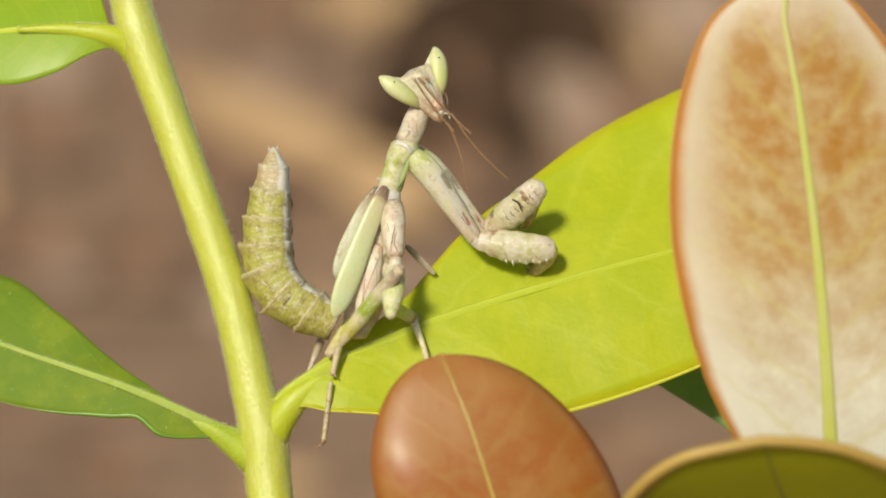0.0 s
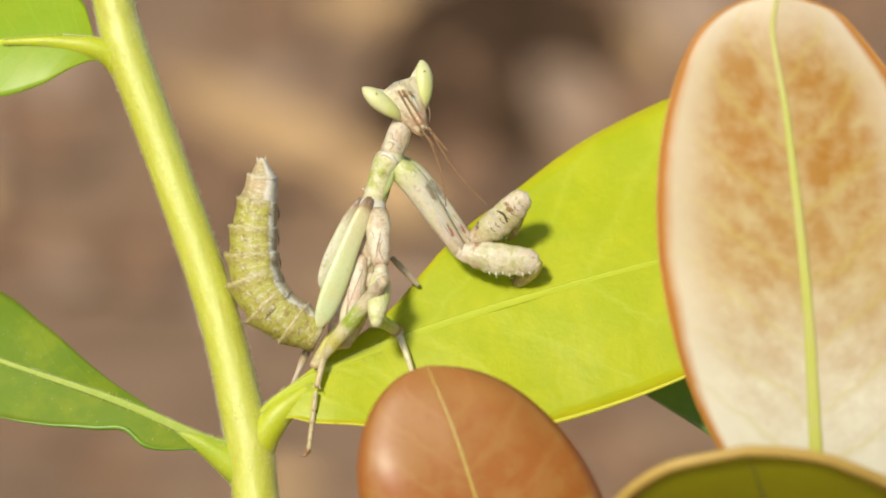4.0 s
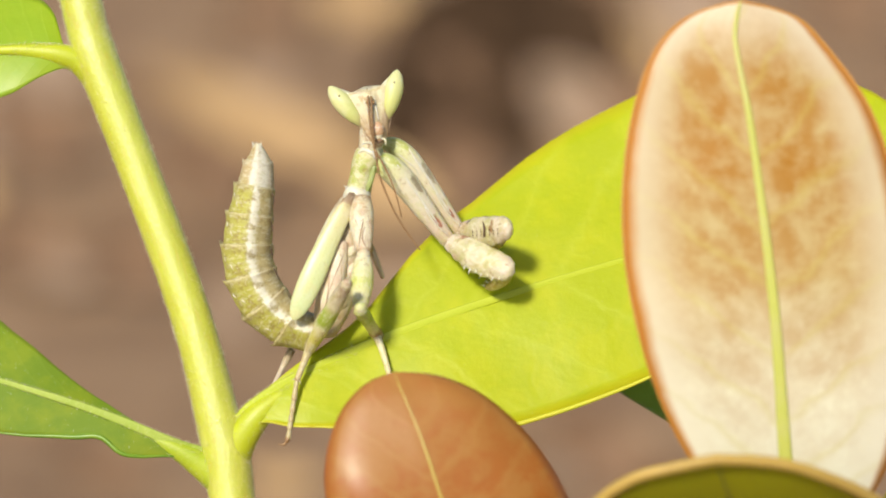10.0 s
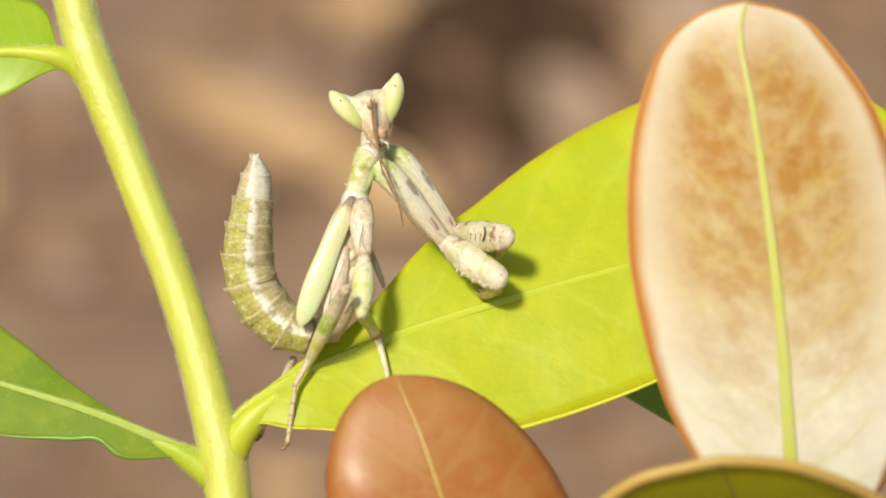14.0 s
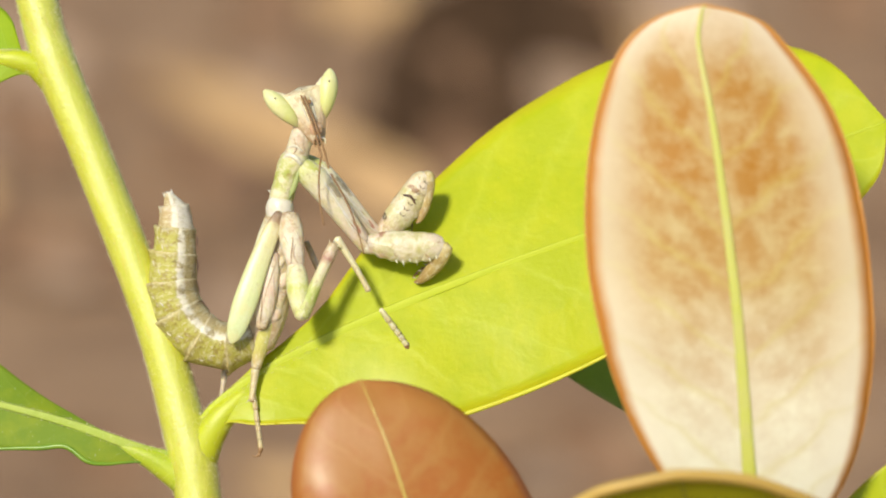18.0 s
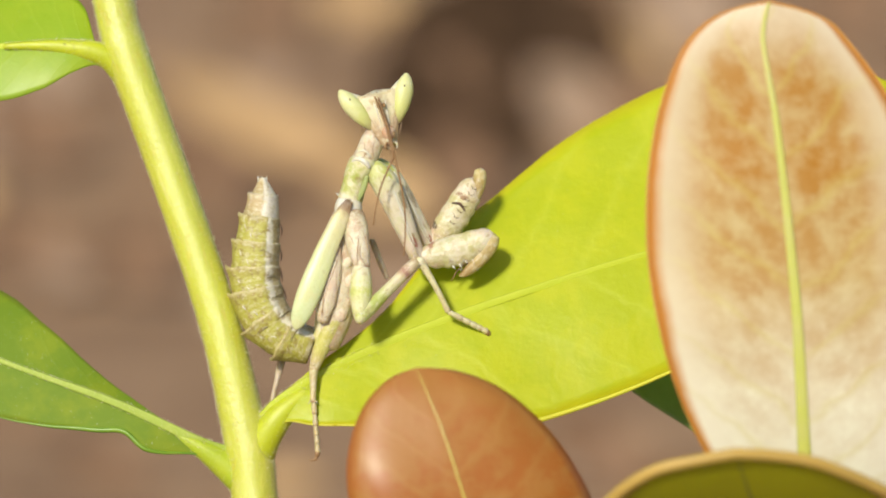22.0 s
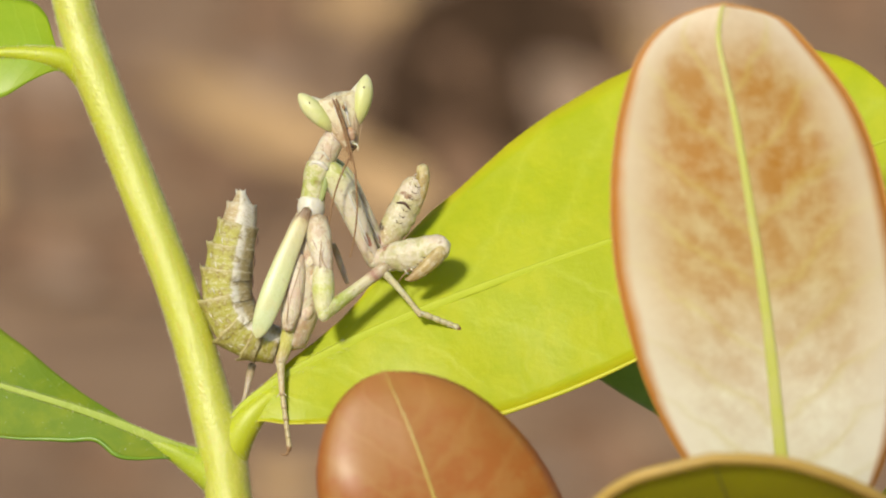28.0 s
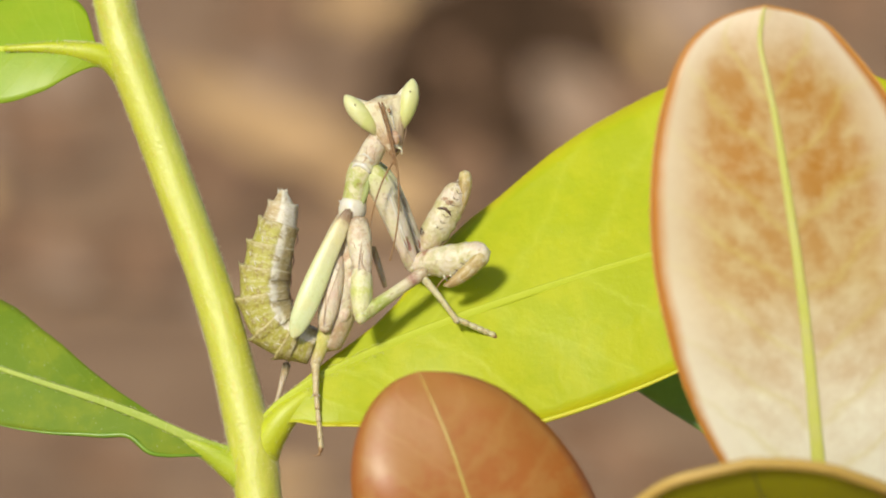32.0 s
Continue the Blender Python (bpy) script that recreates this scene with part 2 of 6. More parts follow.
M_LEAF_ORANGE = leaf_material("orange_leaf", [(0.0, (0.38, 0.12, 0.012)), (0.6, (0.37, 0.115, 0.012)), (1.0, (0.4, 0.16, 0.034))],
                              (0.44, 0.22, 0.05), (0.34, 0.1, 0.014), (0.4, 0.175, 0.035), 7, 0.12, 0.5, 0.97, 0.35, 0.85, 420, coat=0.42, coat_rough=0.34, dust=0.02)
M_LEAF_ORANGE.node_tree.nodes["Principled BSDF"].inputs["Specular IOR Level"].default_value = 0.25
M_LEAF_OLIVE = leaf_material("olive_leaf", [(0.0, (0.48, 0.47, 0.008)), (1.0, (0.48, 0.47, 0.008))],
                             (0.5, 0.5, 0.02), (0.46, 0.29, 0.06), (0.44, 0.42, 0.008), 8, 0.5, 0.5, 0.9, 0.15)
M_LEAF_DARK = leaf_material("dark_leaf", [(0.0, (0.32, 0.52, 0.12)), (1.0, (0.34, 0.54, 0.14))],
                            (0.36, 0.54, 0.16), (0.2, 0.38, 0.06), (0.24, 0.42, 0.09), 8, 0.35, 0.35, 0.97)

# ---- ground ----
def ground_material():
    m, N, L, b = material("dry_soil", 0.9)
    pos = N.new("ShaderNodeNewGeometry").outputs["Position"]
    grain = N.new("ShaderNodeMapping")
    grain.inputs["Rotation"].default_value = (0, 0, radians(35))
    grain.inputs["Scale"].default_value = (0.35, 1.5, 1.0)
    L.new(pos, grain.inputs["Vector"])
    big = noisen(N, L, 42, 5, grain.outputs[0], 0.6, 0.6)
    small = noisen(N, L, 160, 5, pos)
    c = rampn(N, L, big, [(0.38, (0.135, 0.069, 0.033)), (0.5, (0.26, 0.146, 0.072)), (0.62, (0.42, 0.256, 0.133))])
    patch = noisen(N, L, 105, 4, grain.outputs[0], 0.6, 0.8)
    c = mixn(N, L, 0.5, c, rampn(N, L, patch, [(0.4, (0.115, 0.06, 0.030)), (0.5, (0.25, 0.14, 0.070)), (0.6, (0.47, 0.305, 0.175))]))
    c = mixn(N, L, 0.2, c, rampn(N, L, small, [(0.35, (0.12, 0.068, 0.038)), (0.65, (0.35, 0.225, 0.125))]))
    L.new(c, b.inputs["Base Color"])
    bumpn(N, L, b, small, 0.6, 0.004)
    return m


def build_ground():
    v, f = [], []
    # one sheet, finer near the plant
    xs = sorted({round(s * x, 3) for s in (-1, 1) for x in (0, .05, .1, .15, .2, .3, .4, .55, .8, 1.2, 2, 4, 10, 40, 200, 1500)})
    ys = sorted(xs + [0.25, 0.35, 0.45, 0.5, 0.6, 0.65, 0.7, 0.75, 0.9, 1.0, 1.1])
    for y in ys:
        for x in xs:
            near = math.exp(-(x * x + (y - 0.6) ** 2) / 2)
            v.append((x * 1000, y * 1000, (0.012 * noise.noise((x * 6, y * 6, 0.3)) * near - 0.004) * 1000))
    w = len(xs)
    for j in range(len(ys) - 1):
        for i in range(w - 1):
            f.append((j * w + i, j * w + i + 1, j * w + w + i + 1, j * w + w + i))
    ob = part("ground", mesh("ground", v, f), ground_material(), None, "dry brown soil with leaf litter")
    tagged(ob, category="ground", kind="structure")


build_ground()


def on_ground(x, y):
    """The place on the ground that lies on the plan's line of sight through x, y."""
    eye = EYE.translation
    way = VIEW @ (at(x, y, 0) * MM) - eye
    return eye + way * (-eye.z / way.z)


def litter_material(name, a, b):
    m, N, L, bs = material(name, 0.85)
    bs.inputs["Specular IOR Level"].default_value = 0.15
    n1 = noisen(N, L, 60, 5)
    c = rampn(N, L, n1, [(0.3, a), (0.7, b)])
    L.new(c, bs.inputs["Base Color"])
    bumpn(N, L, bs, noisen(N, L, 300, 4), 0.5, 0.001)
    return m


# the dark tone paints in the shadow of gaps between the leaves
M_LITTER = dict(tan=litter_material("tan_litter", (0.4, 0.25, 0.12), (0.55, 0.37, 0.19)), dark=litter_material("gap_shade_litter", (0.03, 0.016, 0.008), (0.075, 0.042, 0.022)),
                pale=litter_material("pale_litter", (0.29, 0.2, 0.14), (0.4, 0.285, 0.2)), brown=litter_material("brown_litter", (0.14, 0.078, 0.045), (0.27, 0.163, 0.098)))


def dead_leaf(x, y, long, wide, tint, turn, lean, label, seed, up=0.0):
    """A curled dead leaf on the ground, long and wide in millimetres; lean: degrees by which it stands up towards the camera."""
    rnd = random.Random(seed)
    v, f = [], []
    n, m = 16, 8
    for face in (0, 1):
        for i in range(n + 1):
            s = i / n
            w = wide * 0.5 * max(0.02, math.sin(math.pi * s ** 0.9)) ** 0.75
            for k in range(m + 1):
                r = 2 * k / m - 1
                z = 0.12 * wide * r * r + 0.1 * long * (2 * s - 1) ** 2 + 1.5 * noise.noise((s * 4 + seed, r * 3, 0))
                v.append((w * r, long * (s - 0.5), z - face * 0.5))
    size = (n + 1) * (m + 1)
    for i in range(n):
        for k in range(m):
            q = i * (m + 1) + k
            f.append((q, q + 1, q + m + 2, q + m + 1))
            f.append((size + q, size + q + m + 1, size + q + m + 2, size + q + 1))
    rim = [i * (m + 1) for i in range(n + 1)] + [n * (m + 1) + k for k in range(1, m + 1)] + [i * (m + 1) + m for i in range(n - 1, -1, -1)] + list(range(m - 1, 0, -1))
    for p, q in zip(rim, rim[1:] + rim[:1]):
        f.append((p, q, size + q, size + p))
    ob = new("dead_leaf", mesh("dead_leaf", v, f))
    ob.data.materials.append(M_LITTER[tint])
    turned = pose(0, 0, 0, lean, 0, 0) @ pose(0, 0, 0, 0, 0, turn)
    low = min((turned @ (Vector(p) * MM)).z for p in v)
    g = on_ground(x, y)
    lift = -low - 0.004 + up
    # keep it on the line of sight while it stands up
    g.y -= 0.0
    ob.matrix_basis = Matrix.Translation((g.x, g.y, g.z + lift)) @ turned
    tagged(ob, label, "dead leaf", "leaf litter")
    s = Shape()
    s.tube([(0, -0.62 * long, 0.14 * long), (0, -0.5 * long, 0.1 * long), (0, 0, 0.4), (0, 0.48 * long, 0.09 * long)], [0.8, 0.9, 0.7, 0.3], 6, 20)
    part("leaf_vein", s.made("leaf_vein"), M_LITTER[tint], ob)
    return ob


# litter that shows as soft patches behind the plant
LABELS = dict(tan="dry tan leaf lying on soil", dark="near-black leaf standing in for a shadowed gap in the litter", brown="dry brown leaf on soil", pale="bleached grey leaf on soil")


def lay(rows, seed):
    for k, (x, y, long, wide, tint, turn, lean) in enumerate(rows):
        dead_leaf(x, y, long, wide, tint, turn, lean, LABELS[tint], seed + k)


# dark leaves are added where only shadowed gaps lie in the litter
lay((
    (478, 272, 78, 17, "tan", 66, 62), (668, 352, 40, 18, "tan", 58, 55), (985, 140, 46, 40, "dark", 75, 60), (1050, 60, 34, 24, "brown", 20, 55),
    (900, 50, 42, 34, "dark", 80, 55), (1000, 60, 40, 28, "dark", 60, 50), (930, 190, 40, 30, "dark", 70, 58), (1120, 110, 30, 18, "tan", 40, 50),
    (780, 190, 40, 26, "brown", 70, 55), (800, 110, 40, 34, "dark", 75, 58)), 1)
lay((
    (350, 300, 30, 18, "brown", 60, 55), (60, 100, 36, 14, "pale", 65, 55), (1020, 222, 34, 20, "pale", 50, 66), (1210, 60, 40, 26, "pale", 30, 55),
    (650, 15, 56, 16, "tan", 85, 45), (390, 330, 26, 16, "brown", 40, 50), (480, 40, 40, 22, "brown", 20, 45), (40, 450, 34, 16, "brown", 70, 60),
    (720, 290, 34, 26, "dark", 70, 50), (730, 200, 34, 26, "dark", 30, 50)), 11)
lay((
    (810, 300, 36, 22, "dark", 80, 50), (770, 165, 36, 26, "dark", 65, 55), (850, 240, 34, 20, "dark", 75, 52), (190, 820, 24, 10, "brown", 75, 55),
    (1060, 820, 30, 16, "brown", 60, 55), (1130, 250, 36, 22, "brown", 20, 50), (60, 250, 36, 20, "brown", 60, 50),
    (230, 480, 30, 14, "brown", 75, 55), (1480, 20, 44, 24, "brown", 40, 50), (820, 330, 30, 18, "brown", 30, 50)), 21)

# smaller scraps between them
scatter = random.Random(11)
for k in range(44):
    x, y = scatter.uniform(-80, 1650), scatter.uniform(20, 900)
    if 620 < x < 1150 and y < 330:
        continue
    tint = scatter.choice(("brown", "brown", "pale", "pale", "tan"))
    dead_leaf(x, y, scatter.uniform(14, 26), scatter.uniform(6, 12), tint, scatter.gauss(60, 30), scatter.uniform(15, 45),
              {"brown": "small brown scrap of leaf on soil", "pale": "small bleached scrap of leaf on soil", "tan": "small tan scrap of leaf on soil"}[tint], 60 + k)


# ---- the plant ----
NODE = at(385, 770, 0)
plant = new("plant")
plant.matrix_basis = VIEW @ Matrix.Translation(NODE * MM)
tagged(plant, "leafy shrub shoot with lime, orange and tan leaves", "plant")


def stem_mesh():
    s = Shape()
    pts = [(88, -180), (108, -90), (130, 0), (143, 55), (161, 110), (210, 238), (266, 385), (318, 530), (351, 640), (373, 730), (391, 800), (403, 890), (427, 1060)]
    rad = [35, 36, 36, 36, 38, 36, 36, 36, 37, 39, 42, 41, 41]
    pts3 = [at(x, y, 0) - NODE for x, y in pts]
    down = VIEW.to_3x3().inverted() @ Vector((0, 0, -1))
    foot = pts3[-1]
    pts3 += [foot + down * a + Vector((a * 0.03 + 1.2, 0, -a * 0.04 - 0.5)) for a in (8, 18, 35, 65, 120, 190, 262)]
    rad += [41, 40, 40, 41, 43, 46, 50]
    s.tube(pts3, [r * UNIT for r in rad], 20, 90)
    return s, pts3, [r * UNIT for r in rad]


stem_shape, STEM_PTS, STEM_RAD = stem_mesh()
stem = part("stem", stem_shape.made("stem"), M_STEM, plant, "yellow-green downy stem")


def hairs(points, radii, count, steps, length, seed):
    """Short down on a round shoot."""
    rnd = random.Random(seed)
    s = Shape()
    c = spline([tuple(p) for p in points], steps)
    r = spline([(x,) for x in radii], steps)[:, 0]
    for _ in range(count):
        i = rnd.randrange(1, steps - 1)
        t = Vector(c[i + 1] - c[i - 1]).normalized()
        a = t.orthogonal().normalized()
        g = rnd.random() * 2 * math.pi
        out = a * math.cos(g) + t.cross(a) * math.sin(g)
        p = Vector(c[i]).lerp(Vector(c[i + 1]), rnd.random()) + out * r[i] * 0.97
        s.spike(p, p + (out + t * rnd.uniform(-0.6, 0.6)) * length * rnd.uniform(0.5, 1.3), 0.015, 3)
    return s


part("stem_down", hairs(STEM_PTS[:13], STEM_RAD[:13], 12000, 90, 0.26, 3).made("stem_down"), M_HAIR, stem, "fine pale down")["kind"] = "stuff"


def leaf(rib, left, right, ldir, rdir, mat, rib_mat, pivot, label, rib_r=6.0, thick=0.22, curl=0.0, rim_r=0.0, rim_mat=None, wave=0.25, seed=0, fold=0.0, m=9, n=48, even=True, petiole=(), down=0.0, rim_half=False, roll=2):
    """A leaf as a part of the plant. rib: plan points of the midrib from base to tip. left, right: half widths (share of length, grid steps).
    ldir, rdir: the way each half leaves the rib, (u, v, w), at base and at tip. curl, roll: how far the edges bend, and how late."""
    base = at(*pivot)
    c = spline([tuple(at(*p)) for p in rib], 4 * n)
    if even:
        run = np.concatenate([[0], np.cumsum(np.linalg.norm(np.diff(c, axis=0), axis=1))])
        c = np.stack([np.interp(np.linspace(0, run[-1], n), run, c[:, k]) for k in range(3)], 1)
    else:
        c = c[np.linspace(0, 4 * n - 1, n).round().astype(int)]
    lw = lambda s: max(0.0, float(spline_at(left, s))) * UNIT
    rw = lambda s: max(0.0, float(spline_at(right, s))) * UNIT
    v, uv, f = [], [], []
    cols = 2 * m + 1
    ss = [0.5 - 0.5 * math.cos(math.pi * i / (n - 1)) for i in range(n)]
    cc = [Vector((np.interp(s, np.linspace(0, 1, n), c[:, 0]), np.interp(s, np.linspace(0, 1, n), c[:, 1]), np.interp(s, np.linspace(0, 1, n), c[:, 2]))) for s in ss]
    for face in (0, 1):
        for i, s in enumerate(ss):
            la = Vector(ldir[0]).lerp(Vector(ldir[1]), s).normalized()
            ra = Vector(rdir[0]).lerp(Vector(rdir[1]), s).normalized()
            t = (cc[min(i + 1, n - 1)] - cc[max(i - 1, 0)]).normalized()
            for k in range(cols):
                r = (k - m) / m
                d, w = (la, lw(s)) if r < 0 else (ra, rw(s))
                nrm = t.cross(ra - la)
                nrm = nrm.normalized() * (1 if nrm.z > 0 else -1)
                p = cc[i] + d * w * abs(r) + nrm * (curl * w * abs(r) ** roll - fold * w * abs(r))
                p += nrm * wave * noise.noise(p * 0.16 + Vector((seed, 0, 0))) * min(1.0, w) * (0.3 + abs(r))
                edge = 1 - abs(r) ** 6
                p -= nrm * (0 if face == 0 else thick * (0.25 + 0.75 * edge))
                v.append(p - base)
                uv.append((s, (r + 1) / 2))
    size = n * cols
    for i in range(n - 1):
        for k in range(cols - 1):
            a = i * cols + k
            f.append((a, a + 1, a + cols + 1, a + cols))
            f.append((size + a, size + a + cols, size + a + cols + 1, size + a + 1))
    loop = [i * cols for i in range(n)] + [(n - 1) * cols + k for k in range(1, cols)] + [i * cols + cols - 1 for i in range(n - 2, -1, -1)] + list(range(cols - 2, 0, -1))
    for a, b in zip(loop, loop[1:] + loop[:1]):
        f.append((a, b, size + b, size + a))
    ob = part("leaf", mesh("leaf", v, f, uv), mat, plant, label, Matrix.Translation((base - NODE) * MM))
    # the midrib, proud of the blade
    s = Shape()
    mid = []
    for i, p in enumerate(cc):
        t = (cc[min(i + 1, n - 1)] - cc[max(i - 1, 0)]).normalized()
        nrm = t.cross(Vector(rdir[0]) - Vector(ldir[0])).normalized()
        mid.append(p - base + nrm * (0.06 if nrm.z > 0 else -0.06))
    rib_radii = [rib_r * UNIT * max(0.06, 1 - (0.92 if rib_mat is M_RIB_RED else 0.97) * i / (n / 3)) for i in range(len(mid[::3]) + 1)]
    s.tube(mid[::3] + [mid[-1]], rib_radii, 10, n, 0.07)
    part("midrib", s.made("midrib"), rib_mat, ob)
    if petiole:
        s = Shape()
        s.tube([at(x, y, w) - base for x, y, w, r in petiole], [r * UNIT for x, y, w, r in petiole], 18, 28, 0.8)
        part("petiole", s.made("petiole"), M_PETIOLE_GREEN if rib_mat is M_RIB_GREEN else M_PETIOLE, ob, "short thick leaf stalk")
    if down:
        k = int(len(rib_radii) * down)
        fur = hairs(mid[::3][:k], [r + 0.05 for r in rib_radii[:k]], 1800, 60, 0.13, seed + 20)
        if petiole:
            more = hairs([at(x, y, w) - base for x, y, w, r in petiole], [r * UNIT for x, y, w, r in petiole], 900, 30, 0.17, seed + 40)
            off = len(fur.v)
            fur.v += more.v
            fur.uv += more.uv
            fur.f += [tuple(i + off for i in q) for q in more.f]
        part("leaf_down", fur.made("leaf_down"), M_HAIR, ob, "fine pale down along the rib")["kind"] = "stuff"
    if rim_r:
        rim = Shape()
        edge = [v[i * cols] for i in range(n)] + [v[i * cols + cols - 1] for i in range(n - 2, -1, -1)]
        if rim_half:
            edge = edge[n - 1:]
        taper = [min(1.0, max(0.05, 4 * min(i, len(edge) - 1 - i) / n - 0.9)) for i in range(0, len(edge), 2)]
        rim.tube(edge[::2], [rim_r * UNIT * k for k in taper], 7, 2 * n, 0.8)
        part("rim", rim.made("rim"), rim_mat, ob, "thickened leaf rim")
    return ob


def spline_at(knots, s):
    """A smooth value at s through knots (share, value)."""
    xs = [k[0] for k in knots]
    i = max(0, min(len(xs) - 2, int(np.searchsorted(xs, s) - 1)))
    y = [k[1] for k in knots]
    h = xs[i + 1] - xs[i]
    f = (s - xs[i]) / h
    slope = lambda j: (y[min(j + 1, len(y) - 1)] - y[max(j - 1, 0)]) / (xs[min(j + 1, len(y) - 1)] - xs[max(j - 1, 0)])
    a, b = slope(i) * h, slope(i + 1) * h
    return (2 * f ** 3 - 3 * f * f + 1) * y[i] + (f ** 3 - 2 * f * f + f) * a + (3 * f * f - 2 * f ** 3) * y[i + 1] + (f ** 3 - f * f) * b


def oval(width, top=2.0, belly=0.5, base=0.0, n=13):
    """Half widths of an oval leaf with its widest part at belly."""
    out = []
    for i in range(n):
        s = 0.5 - 0.5 * math.cos(math.pi * i / (n - 1))
        x = (belly - s) / belly if s < belly else (s - belly) / (1 - belly)
        out.append((s, width * max(0.0, 1 - x ** top) ** (1 / top) + (base * (1 - s) if s < 0.2 else 0)))
    return out


# the lime leaf that the insect stands on
green_leaf = leaf([(385, 775, 0.3), (415, 742, 0.8), (450, 708, 1.0), (520, 665, 0.7), (640, 610, 0.0), (760, 565, -0.5), (860, 532, -0.9), (1000, 487, -1.5), (1130, 453, -2.0),
                   (1290, 405, -2.6), (1445, 354, -3.2), (1565, 315, -3.7), (1652, 288, -4.0)],
                  [(i / 12, 1.08 * x) for i, x in ((0, 6), (1, 6), (2, 8), (3, 20), (4, 50), (5, 122), (6, 172), (7, 228), (8, 270), (9, 288), (10, 256), (11, 192), (11.6, 122), (12, 0))],
                  [(i / 12, 1.08 * x) for i, x in ((0, 22), (1, 22), (1.5, 28), (2, 40), (2.35, 53), (2.7, 74), (3, 90), (3.5, 116), (4, 147), (5, 205), (6, 216), (7, 216), (8, 198), (9, 178), (10, 158), (11, 112), (11.6, 72), (12, 0))],
                  ((-0.3, 0.9, -0.4), (-0.35, 0.9, -0.35)), ((0.05, -1, 0.4), (0.25, -1, 0.4)), M_LEAF_LIME, M_RIB_LIME, (385, 770, 0),
                  "glossy lime-green leaf under the mantis", 13, 0.25, -0.06, 4.5, M_RIB_YELLOW, 0.35, 1, even=False, rim_half=True,
                  petiole=[(390, 850, -0.4, 30), (404, 802, 0.3, 32), (424, 766, 0.75, 27), (446, 737, 0.85, 24), (478, 708, 0.75, 17), (520, 679, 0.5, 9), (570, 650, 0.1, 5)], down=0.45)
# the leaf opposite to it
left_leaf = leaf([(385, 800, 0.2), (345, 800, 0.5), (290, 782, 0.8), (230, 756, 0.8), (160, 729, 0.6), (80, 703, 0.2), (0, 679, -0.4), (-120, 640, -1.6), (-260, 585, -3.4)],
                 [(i / 8, 1.08 * x) for i, x in enumerate((12, 10, 9, 9, 26, 54, 88, 120, 0))],
                 [(i / 8, 1.04 * x) for i, x in ((0, 12), (1, 12), (2, 24), (3, 50), (3.45, 54), (3.6, 46), (3.75, 38), (4, 46), (5, 67), (6, 86), (7, 90), (8, 0))],
                 ((0.25, 1, -0.5), (0.2, 1, -0.5)), ((-0.1, -1, 0.3), (0, -1, 0.3)), M_LEAF_GREEN, M_RIB_GREEN, (385, 770, 0),
                 "mid-green leaf with a pale downy midrib", 13, 0.25, -0.1, 5, M_ROLL, 0.45, 2, even=False, rim_half=True,
                 petiole=[(402, 868, -0.2, 26), (380, 846, 0.0, 30), (350, 825, 0.2, 25), (315, 802, 0.4, 19), (275, 783, 0.5, 13), (215, 754, 0.5, 6)], down=0.9)
# the upper one, mostly out of view
upper_leaf = leaf([(140, 125, 0), (112, 100, 0.3), (70, 88, 0.6), (20, 88, 0.6), (-50, 92, 0.3), (-150, 105, -0.5), (-290, 130, -1.5)],
                  [(0, 4), (0.18, 8), (0.23, 14), (0.29, 42), (0.36, 76), (0.5, 112), (0.7, 126), (0.88, 80), (1, 0)],
                  [(0, 8), (0.1, 18), (0.2, 29), (0.33, 54), (0.5, 84), (0.7, 100), (0.88, 60), (1, 0)],
                  ((0.3, 1, -0.5), (0.2, 1, -0.5)), ((-0.3, -1, 0.4), (-0.1, -1, 0.4)), M_LEAF_FRESH, M_RIB_LIME, (140, 120, 0),
                  "lime-green leaf arching from the stem", 13, 0.25, -0.1, 0, None, 0.3, 3, even=False,
                  petiole=[(160, 140, 0, 26), (128, 110, 0.3, 22), (95, 98, 0.5, 19), (50, 92, 0.6, 14), (0, 90, 0.6, 9), (-60, 93, 0.5, 5)], down=0.5)
# the shoot behind the front leaves, below the view
shoot = Shape()
shoot.tube([Vector(STEM_PTS[15]), at(620, 1330, 2) - NODE, at(1000, 1180, 4) - NODE, at(1330, 1080, 7) - NODE, at(1395, 1000, 9) - NODE],
           [1.5, 1.3, 1.2, 1.1, 1.0], 12, 40)
part("side_shoot", shoot.made("side_shoot"), M_STEM, plant, "yellow-green side shoot")
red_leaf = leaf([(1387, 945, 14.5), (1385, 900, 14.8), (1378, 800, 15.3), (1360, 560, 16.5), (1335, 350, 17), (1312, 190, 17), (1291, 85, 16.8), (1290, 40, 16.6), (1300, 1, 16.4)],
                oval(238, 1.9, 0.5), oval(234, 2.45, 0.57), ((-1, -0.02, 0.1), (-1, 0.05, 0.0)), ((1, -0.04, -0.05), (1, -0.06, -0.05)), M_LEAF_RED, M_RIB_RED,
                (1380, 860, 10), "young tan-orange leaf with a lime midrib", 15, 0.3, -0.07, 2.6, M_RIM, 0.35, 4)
orange_leaf = leaf([(860, 1260, 14.5), (845, 1150, 15), (800, 980, 15.5), (765, 870, 15.5), (735, 780, 15), (705, 708, 14.1), (684, 660, 13.1)],
                   oval(200, 1.75, 0.5), oval(224, 1.9, 0.5), ((-1, 0.2, 0.07), (-0.95, -0.05, 0.07)), ((1, -0.2, -0.2), (1, 0.22, -0.2)), M_LEAF_ORANGE, M_RIB_TAN,
                   (780, 900, 9), "young orange-brown leaf, close in front", 5, 0.3, -0.15, 0, None, 0.5, 5, roll=4)
